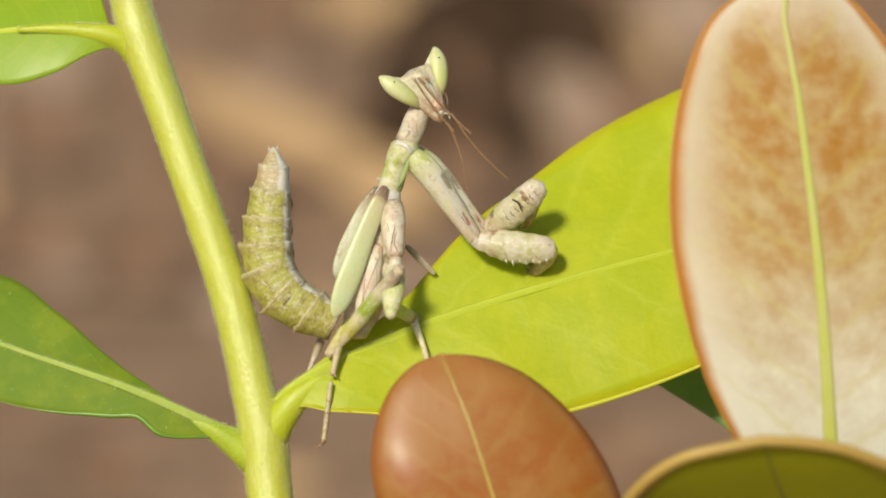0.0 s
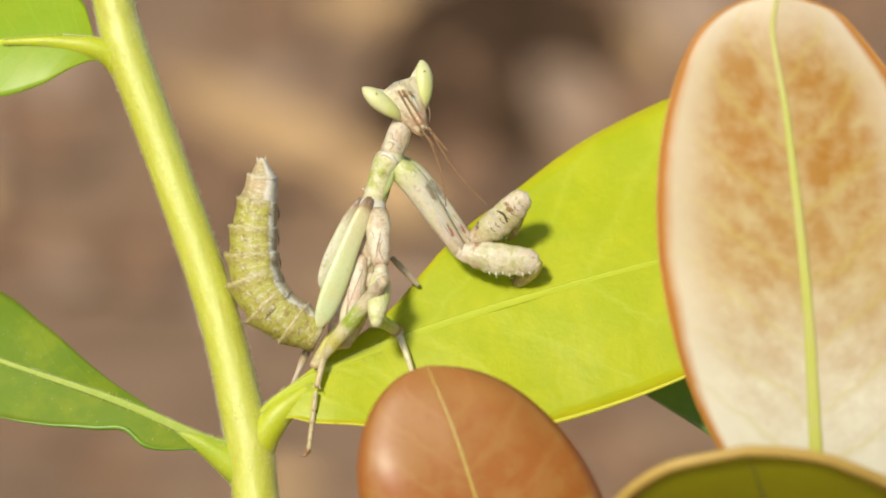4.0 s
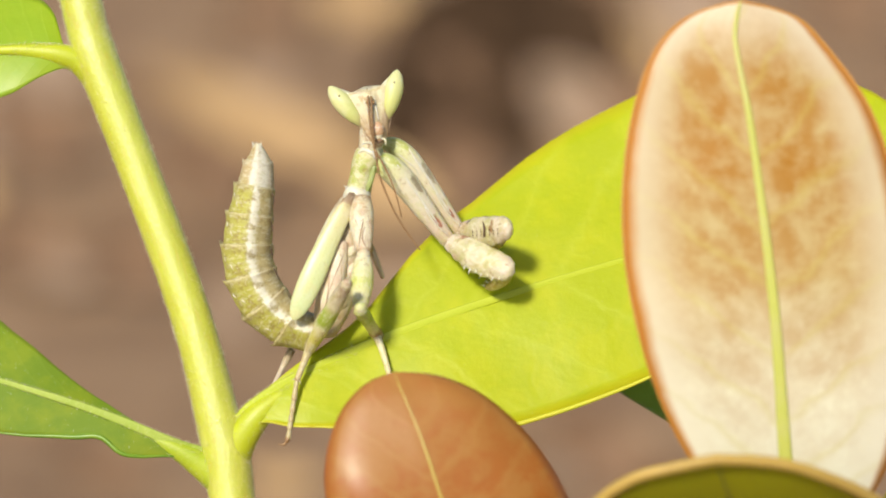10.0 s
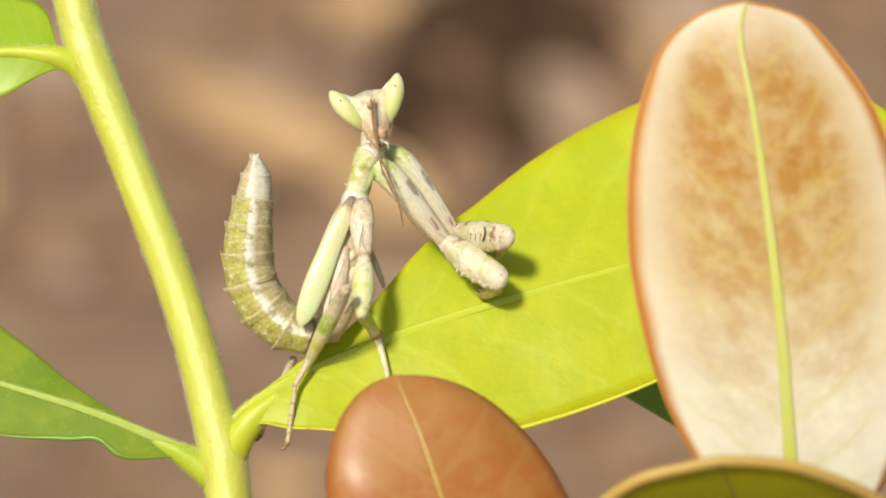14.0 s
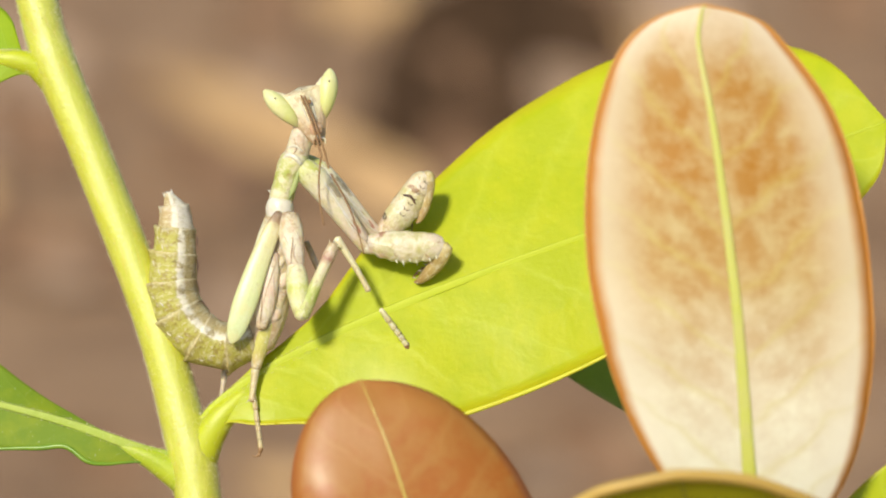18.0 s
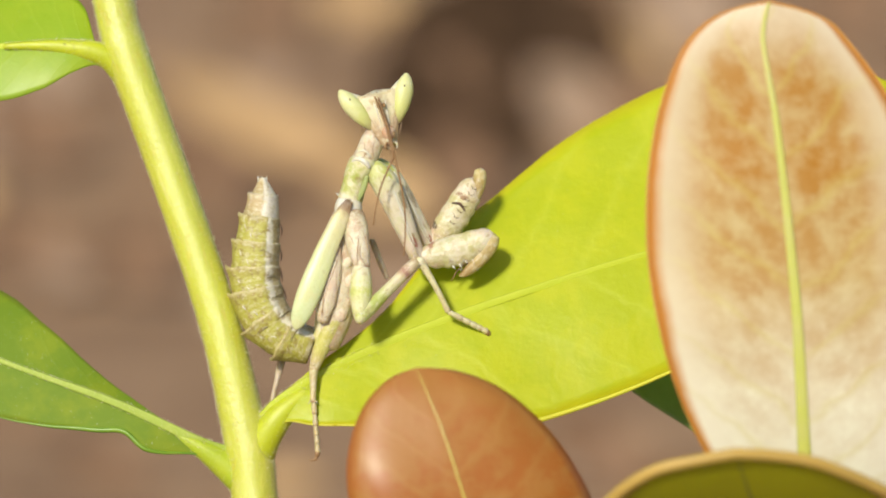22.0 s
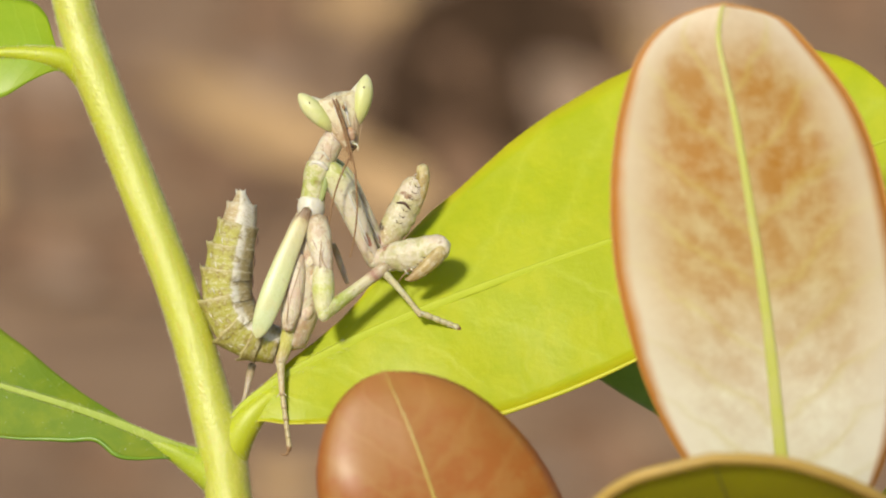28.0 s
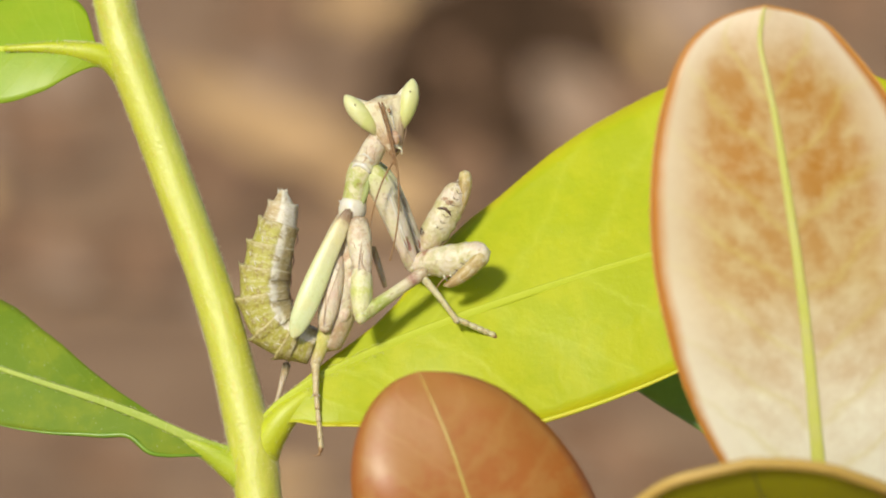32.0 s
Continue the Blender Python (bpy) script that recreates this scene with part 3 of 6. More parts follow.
olive_leaf = leaf([(1400, 1150, 3), (1370, 1080, 8), (1335, 985, 15), (1285, 880, 22), (1255, 800, 26)],
                  oval(300, 2.3, 0.5), oval(300, 2.3, 0.5), ((-1, -0.15, 0.0), (-1, -0.1, 0)), ((1, 0.1, 0.0), (1, -0.02, 0)), M_LEAF_OLIVE, M_RIB_OLIVE,
                  (1300, 950, 15), "olive leaf with a tan rim, close in front", 8, 0.3, 0.02, 10, M_RIM_TAN, 0.3, 6)
yellow_leaf = leaf([(1560, 1250, 6), (1600, 1100, 9), (1640, 960, 10), (1680, 850, 10), (1700, 790, 10)],
                   oval(140, 2.1, 0.5), oval(150, 2.1, 0.5), ((-1, 0.2, 0.0), (-1, 0.0, 0)), ((1, 0.1, 0.0), (1, 0.1, 0)), M_LEAF_LIME, M_RIB_LIME,
                   (1600, 1000, 9), "yellow-green leaf", 6, 0.3, 0.02, 0, None, 0.3, 7)
dark_leaf = leaf([(1400, 868, -6), (1320, 768, -7), (1220, 688, -8), (1100, 628, -9), (980, 580, -10)],
                 oval(85, 2.0, 0.45), oval(80, 2.0, 0.45), ((0.3, 1, 0.0), (0.3, 1, 0)), ((-0.3, -1, 0.3), (-0.3, -1, 0.3)), M_LEAF_DARK, M_LEAF_DARK,
                 (1300, 780, -7), "shaded dark green leaf behind", 6, 0.3, 0.0, 0, None, 0.3, 8)

# ---- the mantis ----
HIP = at(560, 600, 1.5)
mantis = new("mantis")
mantis.matrix_basis = VIEW @ Matrix.Translation(HIP * MM)
tagged(mantis, "pale green and cream mantis nymph on a leaf", "mantis")
# joints of the body on the plan in each of its attitudes
POSES = {}
POSES["a"] = dict(ab8=(396, 294), ab7=(399, 326), ab6=(394, 371), ab5=(390, 421), ab4=(391, 471), ab3=(401, 518), ab2=(425, 552), ab1=(466, 577), ab0=(510, 598), hb=(664, 192), ht=(628, 132), an0=(643, 165), an=(705, 243), an1=(743, 368), bn0=(650, 162), bn=(710, 223), bn1=(822, 347), pr0=(605, 353), pr1=(633, 270), th0=(546, 612), wp0=(595, 361), wp1=(510, 580), wq0=(583, 362), wq1=(506, 534))
POSES["a"].update(fc0=(653, 300), fk=(760, 447), ff=(893, 460), ft=(858, 503), gc0=(659, 292), gk=(776, 433), gf=(859, 357), gt=(849, 417), mc0=(607, 383), mc1=(617, 489), mk=(611, 567), mt=(650, 586), mm=(685, 684), me=(697, 754), hc0=(585, 461), hc2=(560, 582), hc1=(623, 503), hk=(521, 635), hs=(597, 551), ht1=(508, 703), he=(501, 773), jk=(489, 629), jt=(467, 692), je=(457, 756), ck0=(637, 460), ck=(668, 489))
POSES["b"] = dict(ab8=(420, 291), ab7=(423, 321), ab6=(409, 363), ab5=(400, 411), ab4=(400, 459), ab3=(410, 509), ab2=(430, 549), ab1=(465, 580), ab0=(508, 601), hb=(656, 206), ht=(634, 140), an0=(638, 167), an=(677, 258), an1=(704, 389), bn0=(645, 167), bn=(692, 291), bn1=(764, 410), pr0=(607, 349), pr1=(632, 277), th0=(541, 604), wp0=(597, 360), wp1=(508, 579), wq0=(583, 360), wq1=(506, 538))
POSES["b"].update(fc0=(658, 295), fk=(753, 450), ff=(894, 473), ft=(852, 505), gc0=(663, 286), gk=(783, 439), gf=(860, 359), gt=(851, 423), mc0=(612, 365), mc1=(621, 467), mk=(613, 569), mt=(648, 597), mm=(684, 686), me=(693, 756), hc0=(583, 458), hc2=(555, 583), hc1=(622, 502), hk=(518, 641), hs=(595, 548), ht1=(509, 691), he=(500, 774), jk=(496, 629), jt=(462, 692), je=(453, 757), ck0=(638, 462), ck=(662, 489))
POSES["c"] = dict(ab8=(445, 258), ab7=(446, 290), ab6=(440, 335), ab5=(432, 385), ab4=(427, 437), ab3=(434, 490), ab2=(460, 540), ab1=(500, 575), ab0=(540, 592), hb=(647, 206), ht=(630, 138), an0=(638, 172), an=(652, 268), an1=(698, 382), bn0=(644, 172), bn=(658, 310), bn1=(717, 420), pr0=(622, 343), pr1=(642, 270), th0=(560, 585), wp0=(612, 350), wp1=(505, 565), wq0=(612, 344), wq1=(540, 500))
POSES["c"].update(fc0=(675, 285), fk=(783, 428), ff=(887, 478), ft=(858, 508), gc0=(695, 255), gk=(805, 412), gf=(878, 405), gt=(862, 438), mc0=(625, 352), mc1=(632, 452), mk=(626, 550), mt=(655, 592), mm=(688, 700), me=(700, 770), hc0=(595, 430), hc2=(565, 560), hc1=(602, 505), hk=(535, 622), hs=(614, 500), ht1=(515, 675), he=(500, 778), jk=(505, 620), jt=(470, 690), je=(452, 755), ck0=(640, 425), ck=(662, 482))
POSES["k"] = dict(ab8=(439, 265), ab7=(442, 305), ab6=(437, 353), ab5=(431, 403), ab4=(429, 450), ab3=(438, 500), ab2=(464, 544), ab1=(499, 576), ab0=(538, 590), hb=(649, 206), ht=(630, 139), an0=(643, 171), an=(662, 276), an1=(693, 366), bn0=(649, 171), bn=(665, 296), bn1=(745, 415), pr0=(621, 332), pr1=(644, 261), th0=(567, 588), wp0=(613, 349), wp1=(519, 571), wq0=(612, 343), wq1=(550, 508))
POSES["k"].update(fc0=(665, 286), fk=(774, 419), ff=(875, 488), ft=(845, 515), gc0=(694, 261), gk=(794, 404), gf=(881, 411), gt=(865, 448), mc0=(626, 352), mc1=(634, 455), mk=(631, 549), mt=(658, 588), mm=(685, 696), me=(696, 766), hc0=(599, 432), hc2=(571, 563), hc1=(602, 507), hk=(540, 630), hs=(617, 507), ht1=(515, 676), he=(502, 779), jk=(512, 629), jt=(473, 701), je=(457, 760), ck0=(644, 436), ck=(666, 491))
POSES["d"] = dict(hb=(642, 206), ht=(624, 139), an0=(635, 171), an=(656, 276), an1=(678, 373), bn0=(641, 171), bn=(663, 300), bn1=(731, 418), pr0=(606, 336), pr1=(631, 265), th0=(552, 592), wp0=(599, 357), wp1=(505, 573), wq0=(598, 348), wq1=(538, 512), ab8=(409, 298), ab7=(408, 331), ab6=(400, 376), ab5=(393, 426), ab4=(389, 476), ab3=(399, 531), ab2=(428, 577), ab1=(467, 598), ab0=(507, 590))
POSES["d"].update(fc0=(651, 288), fk=(753, 433), ff=(874, 468), ft=(830, 506), gc0=(675, 268), gk=(778, 412), gf=(876, 348), gt=(859, 412), mc0=(612, 360), mc1=(620, 456), mk=(606, 568), mt=(635, 609), mm=(657, 666), me=(671, 701), hc0=(585, 436), hc2=(557, 564), hc1=(586, 493), hk=(529, 636), hs=(600, 510), ht1=(510, 678), he=(502, 778), jk=(495, 630), jt=(462, 703), je=(447, 760), ck0=(633, 434), ck=(657, 495))
POSES["e"] = dict(hb=(636, 206), ht=(618, 139), an0=(626, 170), an=(651, 277), an1=(663, 380), bn0=(632, 171), bn=(660, 305), bn1=(718, 420), pr0=(591, 341), pr1=(618, 269), th0=(537, 596), wp0=(584, 366), wp1=(492, 575), wq0=(584, 352), wq1=(526, 516), ab8=(409, 315), ab7=(409, 348), ab6=(402, 388), ab5=(392, 432), ab4=(382, 481), ab3=(390, 532), ab2=(416, 579), ab1=(459, 603), ab0=(500, 597))
POSES["e"].update(fc0=(638, 291), fk=(719, 440), ff=(860, 472), ft=(808, 518), gc0=(656, 274), gk=(762, 420), gf=(851, 343), gt=(830, 429), mc0=(598, 368), mc1=(606, 458), mk=(602, 575), mt=(639, 523), mm=(671, 641), me=(691, 713), hc0=(570, 440), hc2=(542, 564), hc1=(570, 479), hk=(518, 641), hs=(584, 512), ht1=(504, 681), he=(502, 777), jk=(478, 630), jt=(452, 706), je=(437, 760), ck0=(622, 432), ck=(648, 499))
POSES["f"] = dict(hb=(628, 207), ht=(610, 139), an0=(617, 170), an=(644, 278), an1=(645, 388), bn0=(623, 171), bn=(658, 310), bn1=(701, 424), pr0=(573, 346), pr1=(602, 274), th0=(519, 602), wp0=(567, 375), wp1=(475, 577), wq0=(568, 357), wq1=(512, 521), ab8=(368, 329), ab7=(377, 359), ab6=(376, 399), ab5=(370, 444), ab4=(364, 489), ab3=(373, 539), ab2=(407, 585), ab1=(456, 606), ab0=(497, 597))
POSES["f"].update(fc0=(621, 294), fk=(711, 437), ff=(854, 451), ft=(804, 509), gc0=(633, 283), gk=(744, 430), gf=(823, 325), gt=(811, 405), mc0=(582, 377), mc1=(590, 460), mk=(587, 564), mt=(653, 436), mm=(717, 555), me=(756, 628), hc0=(553, 444), hc2=(525, 565), hc1=(550, 462), hk=(506, 648), hs=(564, 515), ht1=(497, 684), he=(501, 776), jk=(458, 631), jt=(439, 708), je=(425, 759), ck0=(610, 430), ck=(637, 504))
POSES["g"] = dict(hb=(623, 207), ht=(605, 139), an0=(610, 170), an=(640, 278), an1=(633, 394), bn0=(616, 171), bn=(656, 314), bn1=(690, 426), pr0=(561, 350), pr1=(591, 277), th0=(507, 605), wp0=(556, 382), wp1=(464, 579), wq0=(557, 361), wq1=(502, 524), ab8=(368, 329), ab7=(377, 359), ab6=(376, 399), ab5=(370, 444), ab4=(364, 489), ab3=(373, 539), ab2=(407, 585), ab1=(456, 606), ab0=(497, 597))
POSES["g"].update(fc0=(610, 296), fk=(707, 445), ff=(847, 462), ft=(800, 513), gc0=(618, 288), gk=(731, 437), gf=(836, 325), gt=(800, 421), mc0=(571, 383), mc1=(579, 461), mk=(593, 558), mt=(668, 425), mm=(737, 559), me=(774, 610), hc0=(542, 447), hc2=(514, 565), hc1=(537, 451), hk=(497, 652), hs=(551, 517), ht1=(493, 686), he=(501, 775), jk=(445, 631), jt=(430, 710), je=(417, 759), ck0=(601, 428), ck=(630, 507))
POSES["h"] = dict(ab8=(421, 326), ab7=(422, 351), ab6=(415, 394), ab5=(409, 439), ab4=(406, 486), ab3=(413, 531), ab2=(429, 570), ab1=(463, 601), ab0=(500, 615), hb=(634, 215), ht=(617, 147), an0=(620, 175), an=(652, 283), an1=(615, 400), bn0=(626, 176), bn=(659, 305), bn1=(668, 455), pr0=(574, 359), pr1=(599, 288), th0=(528, 610), wp0=(572, 364), wp1=(475, 575), wq0=(573, 358), wq1=(511, 520))
POSES["h"].update(fc0=(629, 304), fk=(695, 464), ff=(827, 429), ft=(764, 507), gc0=(637, 296), gk=(720, 445), gf=(807, 312), gt=(771, 409), mc0=(578, 380), mc1=(593, 468), mk=(590, 565), mt=(695, 463), mm=(746, 557), me=(814, 593), hc0=(549, 441), hc2=(525, 560), hc1=(548, 459), hk=(506, 658), hs=(571, 532), ht1=(505, 700), he=(510, 772), jk=(452, 633), jt=(432, 712), je=(420, 767), ck0=(612, 428), ck=(638, 496))
POSES["j"] = dict(ab8=(419, 322), ab7=(419, 350), ab6=(412, 395), ab5=(406, 442), ab4=(401, 490), ab3=(410, 535), ab2=(428, 575), ab1=(465, 602), ab0=(501, 614), hb=(634, 215), ht=(615, 148), an0=(615, 175), an=(646, 278), an1=(617, 398), bn0=(621, 175), bn=(653, 303), bn1=(665, 451), pr0=(573, 360), pr1=(597, 288), th0=(530, 611), wp0=(567, 375), wp1=(476, 574), wq0=(569, 367), wq1=(508, 522))
POSES["j"].update(fc0=(615, 303), fk=(692, 453), ff=(827, 441), ft=(766, 504), gc0=(623, 295), gk=(715, 437), gf=(807, 322), gt=(777, 409), mc0=(579, 383), mc1=(594, 468), mk=(588, 561), mt=(696, 460), mm=(753, 557), me=(816, 592), hc0=(549, 453), hc2=(526, 573), hc1=(571, 458), hk=(508, 644), hs=(580, 523), ht1=(508, 687), he=(512, 764), jk=(451, 632), jt=(436, 702), je=(425, 757), ck0=(609, 433), ck=(640, 495))
POSES["i"] = dict(ab8=(446, 346), ab7=(445, 373), ab6=(436, 409), ab5=(423, 449), ab4=(415, 491), ab3=(414, 534), ab2=(431, 578), ab1=(466, 604), ab0=(493, 615), hb=(633, 225), ht=(617, 157), an0=(616, 185), an=(641, 288), an1=(599, 403), bn0=(622, 185), bn=(649, 314), bn1=(634, 458), pr0=(569, 370), pr1=(589, 295), th0=(522, 610), wp0=(561, 381), wp1=(469, 574), wq0=(563, 373), wq1=(503, 522))
POSES["i"].update(fc0=(612, 308), fk=(674, 474), ff=(798, 455), ft=(732, 516), gc0=(619, 300), gk=(689, 456), gf=(770, 315), gt=(742, 430), mc0=(575, 393), mc1=(584, 468), mk=(581, 563), mt=(687, 491), mm=(747, 568), me=(811, 597), hc0=(542, 457), hc2=(519, 572), hc1=(557, 458), hk=(500, 647), hs=(561, 523), ht1=(500, 692), he=(506, 767), jk=(450, 646), jt=(434, 703), je=(424, 758), ck0=(604, 441), ck=(627, 518))
# how far each joint stands towards the camera, millimetres
DEPTH = dict(ab=0.6, th0=1.3, th1=1.3, pr0=1.2, pr1=1.4, hb=2.0, ht=2.0, fc0=1.6, fk=0.5, gc0=0.2, gk=-0.8, wp0=2.3, wp1=3.3, wq0=1.2, wq1=1.6,
             mc0=1.9, mc1=3.4, mk=5.0, mm=2.0, me=2.7, hc0=2.3, hc2=2.5, hk=1.6, hs=2.0, ht1=2.0, he=2.2, jk=-0.6, jt=-0.8, je=-1.2, ck0=0.2, ck=-0.6,
             an0=3.15, an=3.5, an1=3.4, bn0=3.15, bn=3.5, bn1=3.3)
STEP = dict(mc1=2.6, mk=3.4, mt=2.0, mm=1.2, me=0.1)
DEPTHS = dict(e=dict(mt=4.0, mm=3.4, me=3.0), f=dict(mt=3.0, mm=2.2, me=1.5), g=STEP, h=STEP, j=STEP, i=STEP)
# true lengths of the parts that swing towards the camera: joint, the joint it hangs from, length in grid steps, way
SWING = dict(ff=("fk", 130, 1), ft=("ff", 80, -1), gf=("gk", 122, 1), gt=("gf", 80, -1), mt=("mk", 122, -1), hc1=("hk", 190, 1))
TIMES = [(0, "a"), (3.2, "a"), (5.5, "b"), (6.9, "b"), (7.5, "c"), (9.5, "c"), (12.5, "k"), (17.0, "k"), (17.3, "d"), (17.6, "e"), (17.9, "f"), (18.15, "g"), (19.5, "h"), (22.0, "h"), (23.5, "j"),
         (25.5, "j"), (27.8, "i"), (32.0, "i")]


def depth(which, name):
    """A joint's distance towards the camera: given, or such that its part keeps its length."""
    if name[:2] == "ab":
        return DEPTH["ab"]
    given = DEPTHS.get(which, {})
    if name in given:
        return given[name]
    if name in SWING:
        root, long, way = SWING[name]
        p, q = POSES[which][root], POSES[which][name]
        return depth(which, root) + way * UNIT * math.sqrt(max(0.0, long ** 2 - (p[0] - q[0]) ** 2 - (p[1] - q[1]) ** 2))
    return DEPTH[name]


def joint(which, name):
    return at(*POSES[which]["pr0" if name == "th1" else name], depth(which, name)) - HIP


def along(p, q, roll=0.0):
    """A pose at p whose y axis points to q and whose z axis faces the camera, turned by roll about y."""
    y = (q - p).normalized()
    x = y.cross(Vector((0, 0, 1))).normalized()
    z = x.cross(y)
    m = Matrix((x, y, z)).transposed().to_4x4()
    return Matrix.Translation(p * MM) @ m @ Matrix.Rotation(radians(roll), 4, "Y")


JOINTED = []  # part, joint, joint, rolls


def limb(name, shape, mat, a, b, label="", roll=0.0, turns=None):
    ob = part(name, shape.made(name), mat, mantis, label, along(joint("c", a), joint("c", b), roll))
    JOINTED.append((ob, a, b, roll, turns or {}))
    return ob


def span(a, b, which="c"):
    return (joint(which, a) - joint(which, b)).length


def body_material(name, along_stops, blotch, blot=0.5, around=None, scale=900.0, rough=0.32, speck=None, sub=0.2, spots=(), cells=None, relief=0.35, streak=0.55):
    """Insect skin: colours run along a limb by along_stops, around it by around; irregular blotches and fine specks over them."""
    m, N, L, b = material(name, rough, sub)
    uv = N.new("ShaderNodeUVMap")
    uv.uv_map = "UVMap"
    sep = N.new("ShaderNodeSeparateXYZ")
    L.new(uv.outputs[0], sep.inputs[0])
    big = noisen(N, L, scale * 1.5, 6, None, 0.66, 0.3)
    tiny = noisen(N, L, 7000, 4)
    mid = noisen(N, L, 3200, 4, None, 0.6)
    u = mathn(N, L, "ADD", sep.outputs[0], mathn(N, L, "MULTIPLY_ADD", big, 0.16, -0.08))
    c = rampn(N, L, u, along_stops)
    if around:
        v = mathn(N, L, "ADD", sep.outputs[1], mathn(N, L, "MULTIPLY_ADD", mid, 0.05, -0.025))
        side = rampn(N, L, v, [(p, x) for p, x, f in around])
        share = rampn(N, L, v, [(p, f) for p, x, f in around])
        c = mixn(N, L, share, c, side)
    c = mixn(N, L, mathn(N, L, "MULTIPLY", rampn(N, L, big, [(0.5, 0.0), (0.6, 1.0)]), blot), c, blotch)
    if speck:
        c = mixn(N, L, mathn(N, L, "MULTIPLY", rampn(N, L, mid, [(0.58, 0.0), (0.66, 1.0)]), 0.6), c, speck)
    if cells:
        vor = N.new("ShaderNodeTexVoronoi")
        vor.feature = "DISTANCE_TO_EDGE"
        vor.inputs["Scale"].default_value = 850
        L.new(N.new("ShaderNodeTexCoord").outputs["Object"], vor.inputs["Vector"])
        c = mixn(N, L, rampn(N, L, vor.outputs["Distance"], [(0.04, 0.5), (0.2, 0.0)]), c, cells)
    for su, sv, ru, rv, tint in spots:
        du = mathn(N, L, "DIVIDE", mathn(N, L, "SUBTRACT", u, su), ru)
        dv = mathn(N, L, "DIVIDE", mathn(N, L, "SUBTRACT", sep.outputs[1], sv), rv)
        d = mathn(N, L, "ADD", mathn(N, L, "MULTIPLY", du, du), mathn(N, L, "MULTIPLY", dv, dv))
        d = mathn(N, L, "ADD", d, mathn(N, L, "MULTIPLY_ADD", mid, 1.2, -0.6))
        c = mixn(N, L, rampn(N, L, d, [(0.5, 0.9), (1.0, 0.0)]), c, tint)
    # fine streaks along the limb
    comb = N.new("ShaderNodeCombineXYZ")
    L.new(mathn(N, L, "MULTIPLY", sep.outputs[0], 6.0), comb.inputs[0])
    L.new(mathn(N, L, "MULTIPLY", sep.outputs[1], 9.0), comb.inputs[1])
    L.new(mathn(N, L, "MULTIPLY", big, 2.0), comb.inputs[2])
    fibre = noisen(N, L, 1.3, 5, comb.outputs[0], 0.6, 0.4)
    c = mixn(N, L, mathn(N, L, "MULTIPLY", rampn(N, L, fibre, [(0.52, 0.0), (0.66, 1.0)]), streak), c, (0.78, 0.75, 0.57))
    c = mixn(N, L, mathn(N, L, "MULTIPLY", rampn(N, L, fibre, [(0.34, 1.0), (0.46, 0.0)]), streak), c, mixn(N, L, 1.0, c, (0.74, 0.72, 0.4), "MULTIPLY"))
    marks = noisen(N, L, 1900, 5, None, 0.62, 0.6)
    c = mixn(N, L, mathn(N, L, "MULTIPLY", rampn(N, L, marks, [(0.6, 0.0), (0.68, 1.0)]), streak), c, (0.36, 0.23, 0.11))
    c = mixn(N, L, mathn(N, L, "MULTIPLY", rampn(N, L, marks, [(0.33, 1.0), (0.4, 0.0)]), streak * 0.8), c, (0.8, 0.78, 0.62))
    c = mixn(N, L, mathn(N, L, "MULTIPLY", tiny, 0.4), c, mixn(N, L, 1.0, c, (0.66, 0.6, 0.48), "MULTIPLY"))
    c = mixn(N, L, 1.0, c, (0.95, 0.94, 0.91), "MULTIPLY")
    L.new(c, b.inputs["Base Color"])
    bumpn(N, L, b, mathn(N, L, "ADD", tiny, mathn(N, L, "MULTIPLY", mid, 1.8)), relief * 1.3, 0.0001)
    return m


CREAM, LIME, PINK, BROWN, WHITE = (0.78, 0.69, 0.4), (0.58, 0.64, 0.18), (0.58, 0.38, 0.25), (0.17, 0.08, 0.045), (0.77, 0.71, 0.52)
M_PRONOTUM = body_material("pronotum_skin", [(0.0, WHITE), (0.1, (0.7, 0.66, 0.4)), (0.2, (0.74, 0.7, 0.47)), (0.28, (0.5, 0.52, 0.14)), (0.5, (0.44, 0.5, 0.09)), (0.75, (0.62, 0.6, 0.26)), (0.88, WHITE), (1.0, CREAM)], (0.76, 0.7, 0.46), 0.7,
                           [(0.0, (0.26, 0.34, 0.05), 0.9), (0.12, (0.3, 0.38, 0.06), 0.6), (0.2, WHITE, 0.5), (0.26, LIME, 0.0), (1.0, LIME, 0.0)])
M_COXA = body_material("coxa_skin", [(0.0, (0.48, 0.53, 0.14)), (0.2, (0.6, 0.63, 0.26)), (0.4, WHITE), (0.62, (0.76, 0.68, 0.53)), (0.86, (0.7, 0.57, 0.45)), (1.0, (0.58, 0.45, 0.28))], (0.66, 0.66, 0.34), 0.5, None, 800,
                       spots=[(0.52, 0.38, 0.075, 0.06, (0.3, 0.24, 0.15)), (0.82, 0.3, 0.045, 0.06, (0.42, 0.16, 0.1)), (0.22, 0.36, 0.12, 0.06, (0.5, 0.54, 0.12))])
FEMUR_RUN = [(0.0, (0.6, 0.42, 0.35)), (0.14, (0.72, 0.58, 0.47)), (0.25, (0.6, 0.44, 0.33)), (0.36, (0.56, 0.52, 0.28)), (0.5, (0.68, 0.6, 0.43)), (0.64, (0.54, 0.5, 0.22)), (0.76, (0.72, 0.62, 0.47)), (0.9, (0.66, 0.55, 0.43)), (1.0, (0.7, 0.6, 0.47))]
